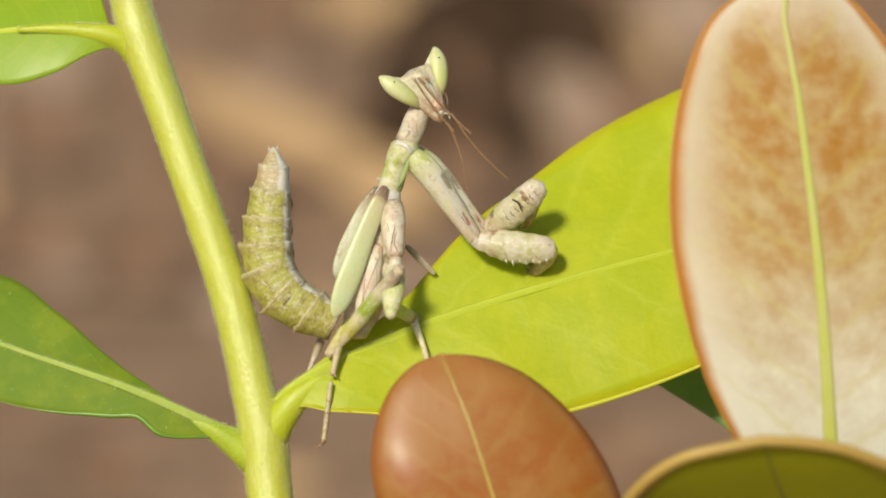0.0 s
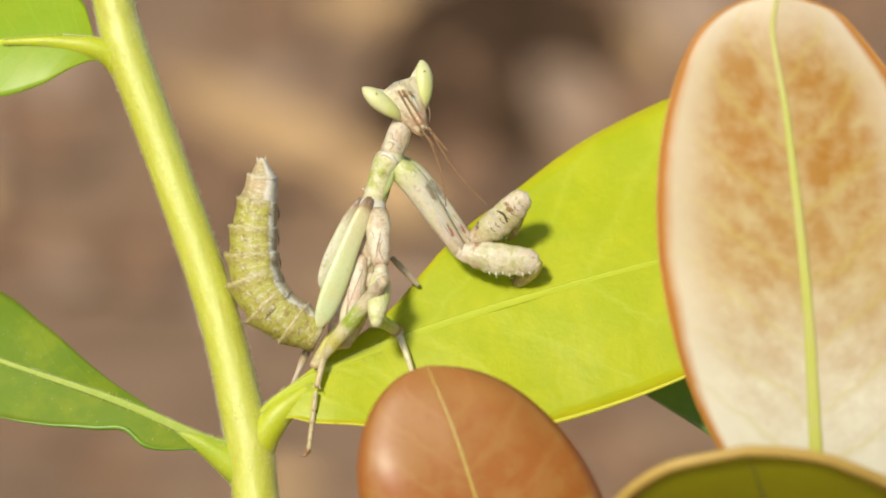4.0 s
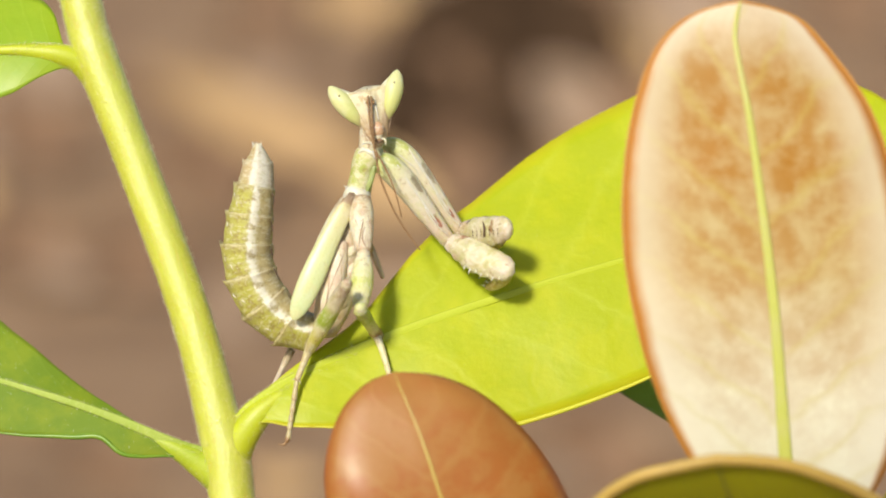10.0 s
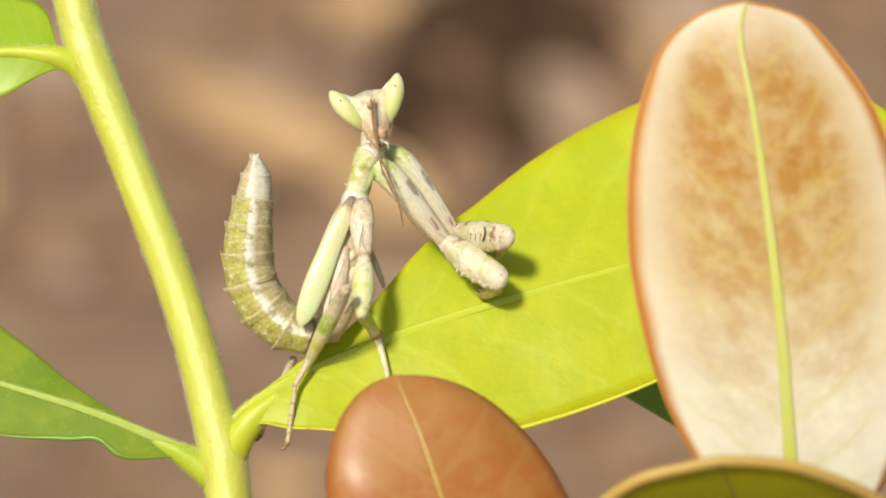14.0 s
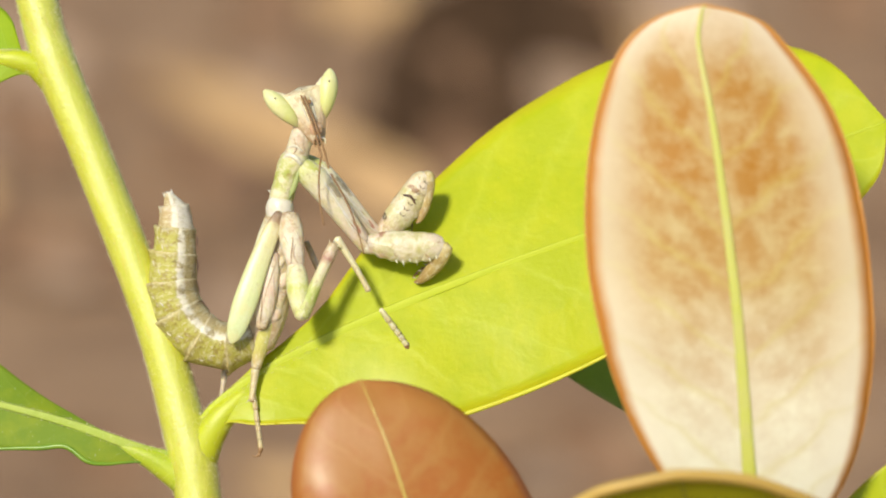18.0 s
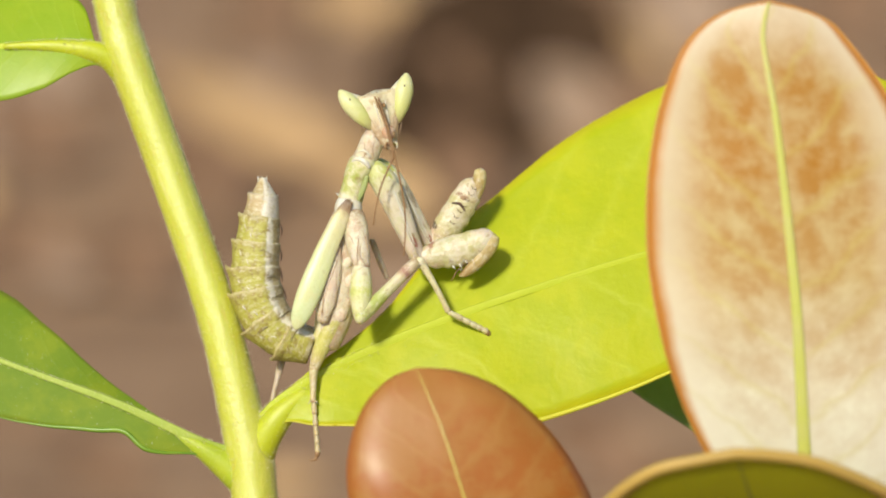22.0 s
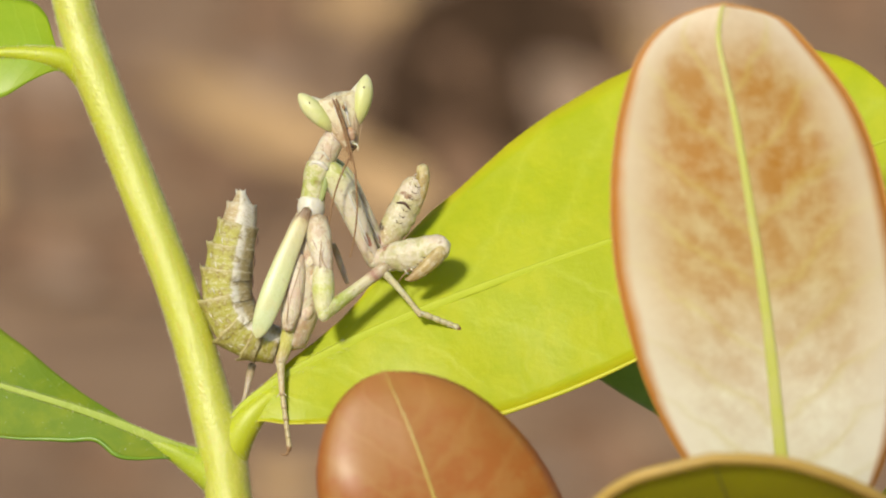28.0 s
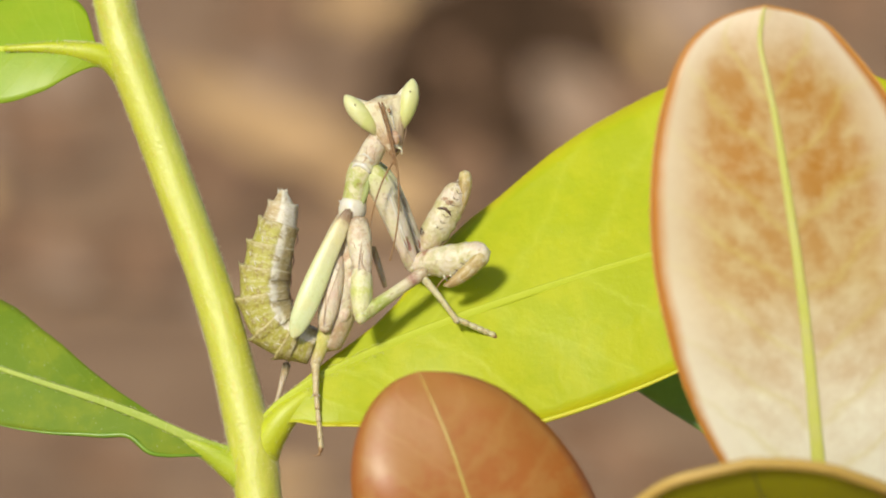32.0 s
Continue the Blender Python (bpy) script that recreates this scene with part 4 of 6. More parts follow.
M_FEMUR = body_material("grasping_femur_skin", FEMUR_RUN, (0.54, 0.54, 0.26), 0.6, None, 700, 0.25, None, 0.25, cells=(0.8, 0.74, 0.56),
                        spots=[(0.25, 0.44, 0.035, 0.09, (0.4, 0.22, 0.14)), (0.02, 0.4, 0.03, 0.1, BROWN)])
M_FEMUR_FAR = body_material("far_grasping_femur_skin", FEMUR_RUN, (0.56, 0.5, 0.2), 0.5, None, 800, 0.25, WHITE, 0.1,
                            spots=[(0.3, 0.45, 0.045, 0.1, (0.06, 0.03, 0.02)), (0.12, 0.42, 0.03, 0.12, BROWN), (0.55, 0.5, 0.03, 0.05, BROWN), (0.72, 0.3, 0.025, 0.1, (0.3, 0.16, 0.07))])
M_TIBIA_FORE = body_material("grasping_tibia_skin", [(0.0, (0.6, 0.5, 0.22)), (0.5, (0.5, 0.37, 0.14)), (1.0, (0.3, 0.17, 0.06))], (0.42, 0.3, 0.11), 0.5)
M_ABDOMEN = body_material("abdomen_skin", [(0.0, (0.32, 0.27, 0.08)), (0.1, (0.46, 0.43, 0.08)), (0.6, (0.47, 0.45, 0.07)), (0.84, (0.46, 0.42, 0.1)), (0.94, (0.46, 0.4, 0.13)), (0.98, (0.6, 0.53, 0.27)), (1.0, (0.55, 0.47, 0.24))], (0.3, 0.22, 0.055), 0.75,
                          [(0.0, (0.46, 0.36, 0.18), 0.9), (0.12, (0.54, 0.43, 0.24), 0.85), (0.15, (0.84, 0.8, 0.66), 1.0), (0.185, (0.86, 0.82, 0.7), 1.0), (0.205, (0.44, 0.42, 0.1), 0.0),
                           (0.9, (0.42, 0.4, 0.1), 0.0), (1.0, (0.4, 0.3, 0.16), 0.9)], 1100, 0.5, (0.68, 0.63, 0.36), 0.1, streak=0.4)
M_ABTIP = body_material("abdomen_tip_skin", [(0.0, (0.44, 0.38, 0.15)), (0.4, (0.5, 0.38, 0.18)), (0.75, (0.58, 0.44, 0.25)), (1.0, (0.66, 0.57, 0.4))], (0.5, 0.42, 0.2), 0.4,
                        [(0.0, (0.6, 0.5, 0.36), 0.8), (0.1, (0.74, 0.7, 0.6), 1.0), (0.24, (0.76, 0.72, 0.62), 1.0), (0.28, (0.5, 0.36, 0.2), 0.0), (1.0, (0.5, 0.36, 0.2), 0.4)], 1100, 0.5, WHITE, 0.15)
M_THORAX = body_material("thorax_skin", [(0.0, (0.5, 0.38, 0.24)), (0.15, (0.64, 0.5, 0.32)), (0.35, WHITE), (0.6, (0.66, 0.55, 0.38)), (0.8, (0.42, 0.3, 0.18)), (1.0, WHITE)], PINK, 0.8, None, 700)
M_LEGCOXA = body_material("leg_coxa_skin", [(0.0, (0.38, 0.26, 0.16)), (0.14, (0.7, 0.62, 0.44)), (0.4, WHITE), (0.75, (0.74, 0.66, 0.52)), (0.92, (0.66, 0.54, 0.4)), (1.0, (0.36, 0.24, 0.15))], PINK, 0.6, None, 800)
M_EYE = body_material("eye_skin", [(0.0, (0.56, 0.52, 0.24)), (0.3, (0.64, 0.67, 0.24)), (1.0, (0.72, 0.72, 0.38))], (0.78, 0.77, 0.48), 0.4, None, 250, 0.45, None, 0.1, relief=0.0, streak=0.0)
M_FACE = body_material("face_skin", [(0.0, (0.38, 0.24, 0.13)), (0.25, (0.5, 0.34, 0.2)), (0.42, (0.66, 0.52, 0.33)), (0.6, (0.82, 0.76, 0.52)), (1.0, (0.74, 0.64, 0.4))], (0.5, 0.33, 0.19), 0.6, None, 900, 0.38, WHITE, 0.08)
M_PAD = body_material("wing_pad_skin", [(0.0, (0.2, 0.12, 0.07)), (0.1, (0.36, 0.24, 0.13)), (0.16, (0.66, 0.58, 0.33)), (0.4, (0.64, 0.69, 0.34)), (0.75, (0.62, 0.7, 0.38)), (1.0, (0.66, 0.68, 0.36))], (0.7, 0.64, 0.28), 0.4, None, 450, 0.34, None, 0.1, relief=0.12, streak=0.18)
M_PAD_BACK = body_material("back_pad_skin", [(0.0, (0.14, 0.08, 0.05)), (0.16, (0.32, 0.2, 0.12)), (0.3, (0.66, 0.66, 0.46)), (0.7, (0.7, 0.7, 0.52)), (0.9, (0.6, 0.58, 0.42)), (1.0, (0.32, 0.28, 0.2))], (0.5, 0.46, 0.3), 0.45, None, 700, 0.4)
M_MIDFEMUR = body_material("middle_femur_skin", [(0.0, PINK), (0.08, WHITE), (0.3, (0.7, 0.7, 0.38)), (0.55, (0.58, 0.62, 0.18)), (0.8, (0.72, 0.7, 0.4)), (0.92, (0.64, 0.64, 0.28)), (1.0, (0.4, 0.29, 0.15))], WHITE, 0.4, None, 600)
M_MIDTIBIA = body_material("middle_tibia_skin", [(0.0, (0.52, 0.55, 0.2)), (0.3, (0.42, 0.5, 0.08)), (0.5, (0.68, 0.65, 0.38)), (0.7, (0.7, 0.62, 0.4)), (0.78, (0.4, 0.2, 0.14)), (0.88, (0.62, 0.48, 0.34)), (1.0, (0.5, 0.38, 0.22))], WHITE, 0.3, None, 600)
M_HINDFEMUR = body_material("hind_femur_skin", [(0.0, (0.4, 0.28, 0.2)), (0.12, (0.42, 0.32, 0.22)), (0.3, (0.7, 0.62, 0.4)), (0.42, (0.36, 0.46, 0.04)), (0.55, (0.36, 0.46, 0.05)), (0.64, (0.72, 0.66, 0.38)), (0.8, (0.6, 0.56, 0.12)), (1.0, (0.62, 0.5, 0.28))],
                            WHITE, 0.4, None, 600)
M_TARSUS = body_material("tarsus_skin", [(0.0, (0.62, 0.54, 0.3)), (0.35, (0.54, 0.44, 0.24)), (0.7, (0.6, 0.5, 0.28)), (0.9, (0.6, 0.47, 0.26)), (1.0, (0.38, 0.24, 0.12))], (0.6, 0.5, 0.26), 0.35)
M_TARSUS_PALE = body_material("pale_tarsus_skin", [(0.0, (0.8, 0.74, 0.5)), (0.5, (0.76, 0.7, 0.42)), (1.0, (0.68, 0.58, 0.34))], (0.7, 0.62, 0.36), 0.35)
M_FARLEG = body_material("far_leg_skin", [(0.0, (0.34, 0.26, 0.13)), (0.2, (0.46, 0.37, 0.22)), (0.45, (0.66, 0.55, 0.44)), (1.0, (0.66, 0.54, 0.42))], PINK, 0.3)
M_WHITE = plain_material("mantis_white", [(0.62, 0.57, 0.42), (0.76, 0.72, 0.6)], 1200, 0.4, 0.2)
M_CONE = plain_material("horn_cream", [(0.74, 0.66, 0.4), (0.84, 0.78, 0.56)], 900, 0.3, 0.3)
M_SUTURE = plain_material("suture_brown", [(0.34, 0.2, 0.11), (0.6, 0.46, 0.3)], 2500, 0.5)
M_PLATE = body_material("plate_skin", [(0.0, (0.6, 0.42, 0.3)), (0.2, (0.76, 0.66, 0.5)), (0.5, (0.74, 0.56, 0.44)), (0.8, (0.78, 0.7, 0.52)), (1.0, (0.5, 0.33, 0.2))], (0.8, 0.74, 0.58), 0.6, None, 800)
M_GREEN = plain_material("throat_green", [(0.26, 0.33, 0.1), (0.38, 0.42, 0.15)], 900, 0.4, 0.2)
M_HINDTHIGH = body_material("hind_thigh_skin", [(0.0, (0.5, 0.36, 0.24)), (0.15, (0.7, 0.62, 0.4)), (0.35, (0.56, 0.52, 0.14)), (0.7, (0.6, 0.58, 0.14)), (1.0, (0.6, 0.46, 0.26))], WHITE, 0.3, None, 600)
M_DARK = plain_material("mantis_brown", [(0.06, 0.03, 0.02), (0.2, 0.1, 0.05)], 1500, 0.5)
M_ANT = plain_material("antenna_brown", [(0.2, 0.1, 0.04), (0.38, 0.22, 0.09)], 4000, 0.5)
U = UNIT

# abdomen: eight overlapping rings; each is widest at its rear edge, with lobes and a spine on its back
AB_R = [34, 42, 46, 46, 45, 41, 35, 26, 7]
AB_TURNS = {"a": 20, "b": 8, "c": -18, "k": -22, "d": -18, "e": -16, "f": -14, "g": 0, "h": 4, "j": 2, "i": -8}


def ring_shape(l, r0, r1, seed, b0, b1):
    """One ring of the abdomen, bent from b0 to b1: keeled back with a lobe, a raised side seam, a ragged rear edge that overlaps the next ring."""
    rnd = random.Random(seed)
    n, rows = 48, 16
    jag = [rnd.random() ** 3 for _ in range(n)]
    s = Shape()
    for i in range(rows + 3):
        u = -0.12 + 1.2 * min(i, rows) / rows
        a = b0 + (b1 - b0) * u
        # the bent middle line
        h = u * u * (3 - 2 * u)
        x = l * (math.sin(b0) * (u ** 3 - 2 * u * u + u) + math.sin(b1) * (u ** 3 - u * u))
        y = l * (math.cos(b0) * (u ** 3 - 2 * u * u + u) + math.cos(b1) * (u ** 3 - u * u) + h)
        for k in range(n):
            g = 2 * math.pi * k / n
            back = max(0.0, math.cos(g - math.pi)) ** 8
            seam = math.exp(-((g - 1.25) / 0.3) ** 2)
            r = (r0 + (r1 - r0) * u) * (0.955 + 0.04 * max(0.0, u) ** 3 + 0.07 * seam + back * (0.02 + 0.1 * max(0.0, u) ** 5) + 0.04 * noise.noise((u * 3 + seed, math.cos(g) * 2, math.sin(g) * 2)))
            out = 0.12 * l * jag[k] * (0.5 + back) if i >= rows else 0
            if i > rows:
                r *= 0.94 if i == rows + 1 else 0.8
                out = 0
            s.v.append(Vector((x + math.cos(g) * r * math.cos(a) + out * math.sin(a), y - math.cos(g) * r * math.sin(a) + out * math.cos(a), math.sin(g) * r * 1.12)))
            s.uv.append((max(0.0, min(1.0, u / 1.06)), k / n))
    for i in range(rows + 2):
        for k in range(n):
            j = (k + 1) % n
            s.f.append((i * n + k, i * n + j, i * n + n + j, i * n + n + k))
    for i in (0, rows + 2):
        s.v.append(sum((s.v[i * n + k] for k in range(n)), Vector()) / n)
        s.uv.append((i / (rows + 2), 0.5))
        for k in range(n):
            s.f.append((i * n + k, i * n + (k + 1) % n, len(s.v) - 1))
    return s


def bend(i, j):
    """Half the turn from ring i to ring j, in ring i's own space."""
    if not 0 <= j < 8:
        return 0.0
    own = along(joint("c", "ab%d" % i), joint("c", "ab%d" % (i + 1))).to_3x3()
    d = own.transposed() @ (joint("c", "ab%d" % (j + 1)) - joint("c", "ab%d" % j))
    return 0.5 * math.atan2(d.x, d.y)


for i in range(8):
    a, b = "ab%d" % i, "ab%d" % (i + 1)
    l = span(a, b)
    r0, r1 = AB_R[i] * U, AB_R[i + 1] * U
    ring = limb("abdomen_segment", ring_shape(l, r0, r1, i + 1, bend(i, i - 1), bend(i, i + 1)), M_ABTIP if i > 5 else M_ABDOMEN, a, b, "", 0.0, AB_TURNS)
    if 0 < i < 6:
        s = Shape()
        s.tube([(r0 * 0.96, 0.45 * l, 0.1), (r0 * 0.98, 0.7 * l, 0.14), (r1 * 0.97, 0.95 * l, 0.1)], [0.02, 0.05, 0.02], 6, 8)
        part("belly_dash", s.made("belly_dash"), M_DARK, ring, "dark dash at the belly edge")
        s = Shape()
        for k, (g, u) in enumerate(((1.9, 0.4), (2.3, 0.7))):
            r = (r0 + (r1 - r0) * u) * 0.99
            s.tube([(math.cos(g) * r, (u - 0.1) * l, math.sin(g) * r * 1.12), (math.cos(g + 0.06) * r * 1.01, u * l, math.sin(g + 0.06) * r * 1.13), (math.cos(g + 0.1) * r, (u + 0.07) * l, math.sin(g + 0.1) * r * 1.12)],
                   [0.02, 0.04, 0.02], 6, 6)
        part("back_fleck", s.made("back_fleck"), M_WHITE, ring, "raised pale flecks")["kind"] = "stuff"
    if i == 7:
        s = Shape()
        for x in (-0.3, -0.05, 0.25):
            s.spike((x, l * 0.9, 0.1), (x * 1.3, l * 1.25, 0.15), 0.1, 6)
        part("tail_filaments", s.made("tail_filaments"), M_WHITE, ring, "short pale tail filaments")


def sutures(ob, l, r, flat, rows, mat):
    """Fine raised lines and folds over a limb of radius r: (angle, start, end, thickness) as shares."""
    for g, y0, y1, w in rows:
        s = Shape()
        pts = []
        for k in range(5):
            f = k / 4
            e = g + 0.35 * math.sin(3.1 * f + 5 * g)
            pts.append((r * math.cos(e) * 1.0, l * (y0 + (y1 - y0) * f), r * math.sin(e) * flat * 1.0))
        s.tube(pts, [0.015, w, w * 1.2, w, 0.015], 6, 14)
        part("suture", s.made("suture"), mat, ob)


# thorax, pronotum, neck
l = span("th0", "th1")
s = Shape()
s.tube([(0.1, -0.02 * l, 0), (0.3, 0.2 * l, 0), (0.35, 0.45 * l, 0), (0.2, 0.75 * l, 0), (0, 0.97 * l, 0)], [0.9, 1.32, 1.32, 1.08, 0.82], 18, 24, 0.8)
thorax = limb("thorax", s, M_THORAX, "th0", "th1", "cream and pink mottled thorax")
for k, (x, y, r, t) in enumerate(((0.75, 0.22, 0.5, 0.2), (0.3, 0.34, 0.42, -0.2), (1.0, 0.46, 0.46, 0.1), (0.55, 0.58, 0.4, 0.3), (0.75, 0.72, 0.36, 0.0))):
    s = Shape()
    s.tube([(x - 0.35 - t, y * l - 0.85, 0.6), (x, y * l, 0.86), (x - 0.05 + t, y * l + 0.85, 0.6)], [r * 0.4, r, r * 0.4], 10, 10, 0.6)
    part("thorax_plate", s.made("thorax_plate"), M_LEGCOXA if k % 2 else M_PLATE, thorax)
s = Shape()
s.tube([(0, l * 0.9, 0), (0, l * 0.95, 0), (0, l * 0.99, 0), (0, l + 0.28, 0)], [0.86, 1.0, 0.98, 0.86], 18, 12, 0.9)
part("collar", s.made("collar"), M_WHITE, thorax, "white collar")
l = span("pr0", "pr1")
s = Shape()
s.tube([(0, -0.12 * l, 0), (0, 0.1 * l, 0), (-0.06, 0.4 * l, 0), (-0.05, 0.7 * l, 0), (0.1, 0.95 * l, 0), (0.1, 1.15 * l, 0)], [0.82, 0.9, 0.86, 1.0, 1.04, 0.74], 20, 28, 0.82)
pronotum = limb("pronotum", s, M_PRONOTUM, "pr0", "pr1", "lime and cream pronotum")
s = Shape()
s.tube([(-0.85, 0.82 * l, 0.3), (-0.45, 1.0 * l, 0.66), (0.1, 1.0 * l, 0.82), (0.6, 0.9 * l, 0.75)], [0.08, 0.16, 0.2, 0.12], 8, 14)
part("shoulder_ridge", s.made("shoulder_ridge"), M_WHITE, pronotum)
s = Shape()
s.tube([(0.5, -0.05 * l, 0.5), (0.66, 0.35 * l, 0.58), (0.62, 0.7 * l, 0.62)], [0.06, 0.2, 0.14], 10, 14, 0.5)
part("throat_groove", s.made("throat_groove"), M_GREEN, pronotum, "grass-green underside of the pronotum")
for x, y in ((-0.86, 0.92), (-0.88, 0.05), (-0.8, 0.5)):
    s = Shape()
    s.spike((x, y * l, 0.15), (x - 0.28, y * l + 0.08, 0.2), 0.1, 6)
    part("side_tooth", s.made("side_tooth"), M_WHITE if y < 0.4 else M_THORAX, pronotum)
l = span("pr1", "hb")
s = Shape()
s.tube([(0, -0.1 * l, 0), (0.05, 0.25 * l, 0), (0.0, 0.6 * l, 0.0), (0, 0.95 * l, 0.0)], [0.84, 0.86, 0.84, 0.7], 16, 16, 0.8)
neck = limb("neck", s, M_LEGCOXA, "pr1", "hb", "pale cream neck")
sutures(neck, l, 0.84, 0.8, ((1.0, 0.1, 0.6, 0.04), (2.0, 0.05, 0.5, 0.05)), M_SUTURE)
s = Shape()
s.tube([(-0.7, 0.15 * l, 0.3), (-0.2, 0.3 * l, 0.66), (0.4, 0.22 * l, 0.62)], [0.05, 0.1, 0.06], 8, 10)
part("neck_fold", s.made("neck_fold"), M_WHITE, neck)


def head_shape():
    """A shield: broad at the crown with its corners drawn out towards the eyes, hollow cheeks, a narrow muzzle."""
    s = Shape()
    s.tube([(0, -52 * U, 0.3), (0, -42 * U, 0.35), (0, -28 * U, 0.3), (0, -10 * U, 0.2), (0, 8 * U, 0.12), (0, 24 * U, 0.05), (0, 38 * U, -0.05), (0, 45 * U, -0.1)],
           [0.34, 0.62, 0.82, 1.06, 1.3, 1.56, 1.72, 1.6], 36, 40, 0.48)
    for v in s.v:
        # hollow the crown between the eyes, raise a keel down the middle, sink the cheeks
        if v.y > 30 * U:
            v.y -= 6 * U * max(0.0, 1 - (v.x / 1.2) ** 2) * (v.y / U - 30) / 20
        if v.z > 0:
            v.z += 0.16 * math.exp(-(v.x / 0.22) ** 2) - 0.12 * math.exp(-((abs(v.x) - 0.6) / 0.25) ** 2)
    return s


head = limb("head", head_shape(), M_FACE, "hb", "ht", "cream triangular face, pinkish brown below", 0.0, {"a": 26, "b": 10, "c": 4, "k": 6, "d": 6, "e": 8, "f": 10, "g": 8, "h": 8, "j": 8, "i": 6})
for side in (-1, 1):
    s = Shape()
    s.tube([(side * 12 * U, 30 * U, 0.0), (side * 30 * U, 36 * U, 0.0), (side * 44 * U, 48 * U, 0.0), (side * 57 * U, 63 * U, 0.0)], [0.3, 0.5, 0.42, 0.16], 14, 18, 0.8)
    part("eye_cone", s.made("eye_cone"), M_CONE, head, "translucent cream horn beside the eye")
    s = Shape()
    s.tube([(side * 25 * U, -12 * U, 0.1), (side * 30 * U, 2 * U, 0.25), (side * 39 * U, 20 * U, 0.27), (side * 49 * U, 40 * U, 0.2), (side * 57 * U, 57 * U, 0.1), (side * 61 * U, 67 * U, 0.0)],
           [0.14, 0.44, 0.63, 0.67, 0.46, 0.16], 24, 36, 0.85)
    eye = part("eye", s.made("eye"), M_EYE, head, "pale lime conical compound eye")
    s = Shape()
    s.lump((side * 50 * U, 47 * U, 0.74), (0.06, 0.08, 0.05), 8, 6)
    part("pupil_spot", s.made("pupil_spot"), M_DARK, eye, "small dark eye spot")
    s = Shape()
    s.tube([(side * 0.2, -1.75, 0.7), (side * 0.42, -1.95, 0.8), (side * 0.36, -2.3, 0.75)], [0.07, 0.07, 0.04], 6, 8)
    part("palp", s.made("palp"), M_CONE if side > 0 else M_ANT, head)
    for k, (x0, x1) in enumerate(((1.0, 0.42), (0.72, 0.24), (1.2, 0.7))):
        s = Shape()
        s.tube([(side * x0, 0.5 - 0.45 * k, 0.52 if k != 1 else 0.64), (side * (0.6 * x0 + 0.4 * x1), -0.35 - 0.3 * k, 0.68), (side * x1, -1.2 - 0.12 * k, 0.7)], [0.012, 0.022, 0.012], 6, 14)
        part("cheek_line", s.made("cheek_line"), M_SUTURE, head, "brown line down the cheek")
    s = Shape()
    s.tube([(side * 0.4, 1.3, 0.68), (side * 0.34, 0.5, 0.72), (side * 0.3, -0.4, 0.74)], [0.05, 0.07, 0.03], 6, 12)
    part("face_ridge", s.made("face_ridge"), M_WHITE, head, "pale ridge of the face")
    s = Shape()
    s.tube([(side * 0.2, 1.0, 0.72), (side * 0.22, 0.95, 0.98), (side * 0.18, 0.8, 1.1)], [0.12, 0.12, 0.09], 8, 6)
    part("antenna_base", s.made("antenna_base"), M_ANT, head)
    s = Shape()
    s.lump((side * 0.18, 1.36, 0.68), (0.08, 0.09, 0.08), 8, 6)
    part("simple_eye", s.made("simple_eye"), M_ANT, head)
s = Shape()
s.tube([(0, 1.5, 0.25), (0, 1.75, 0.35), (0.05, 2.0, 0.35)], [0.22, 0.12, 0.03], 8, 8)
part("head_horn", s.made("head_horn"), M_ANT, head)
s = Shape()
s.lump((0.08, -1.05, 0.68), (0.48, 0.56, 0.34), 18, 14)
part("clypeus", s.made("clypeus"), body_material("clypeus_skin", [(0.0, (0.66, 0.42, 0.27)), (1.0, (0.58, 0.33, 0.2))], (0.7, 0.5, 0.34), 0.4, None, 900, 0.25), head, "glossy reddish mouth shield")
s = Shape()
s.lump((0.02, -1.55, 0.66), (0.3, 0.24, 0.22), 14, 10)
part("upper_lip", s.made("upper_lip"), M_LEGCOXA, head)
s = Shape()
s.tube([(-0.3, -1.8, 0.6), (0, -1.98, 0.72), (0.3, -1.8, 0.6)], [0.05, 0.1, 0.05], 8, 8)
part("mouth", s.made("mouth"), M_DARK, head)


def antenna(a, m, b, bow):
    """A beaded antenna in two pieces: over the face, and hanging free."""
    for p, q, x, r0, r1 in ((a, m, 0.12, 0.066, 0.072), (m, b, bow, 0.072, 0.048)):
        l = span(p, q, "h")
        pts = [(x * math.sin(math.pi * k / 5), l * k / 5 * 1.01, 0) for k in range(6)]
        s = Shape()
        s.tube(pts, [r0 + (r1 - r0) * k / 5 for k in range(6)], 7, 30)
        ob = limb("antenna", s, M_ANT, p, q, "thin beaded brown antenna", 0, {k: (0 if k in "abckd" else 180) for k in POSES})
        s = Shape()
        count = int(l / 0.13)
        for i, p in enumerate(spline(pts, count)):
            r = (r0 + (r1 - r0) * i / count) * 1.45
            s.lump(p, (r, 0.042, r), 6, 4)
        part("beading", s.made("beading"), M_ANT, ob)["kind"] = "stuff"


antenna("an0", "an", "an1", -0.25)
antenna("bn0", "bn", "bn1", 0.3)


def tapered(l, radii, flat=0.8, bow=0.0, n=14):
    k = len(radii) - 1
    return Shape().tube([(bow * math.sin(math.pi * i / k), l * i / k, 0) for i in range(k + 1)], radii, n, 6 * k, flat)


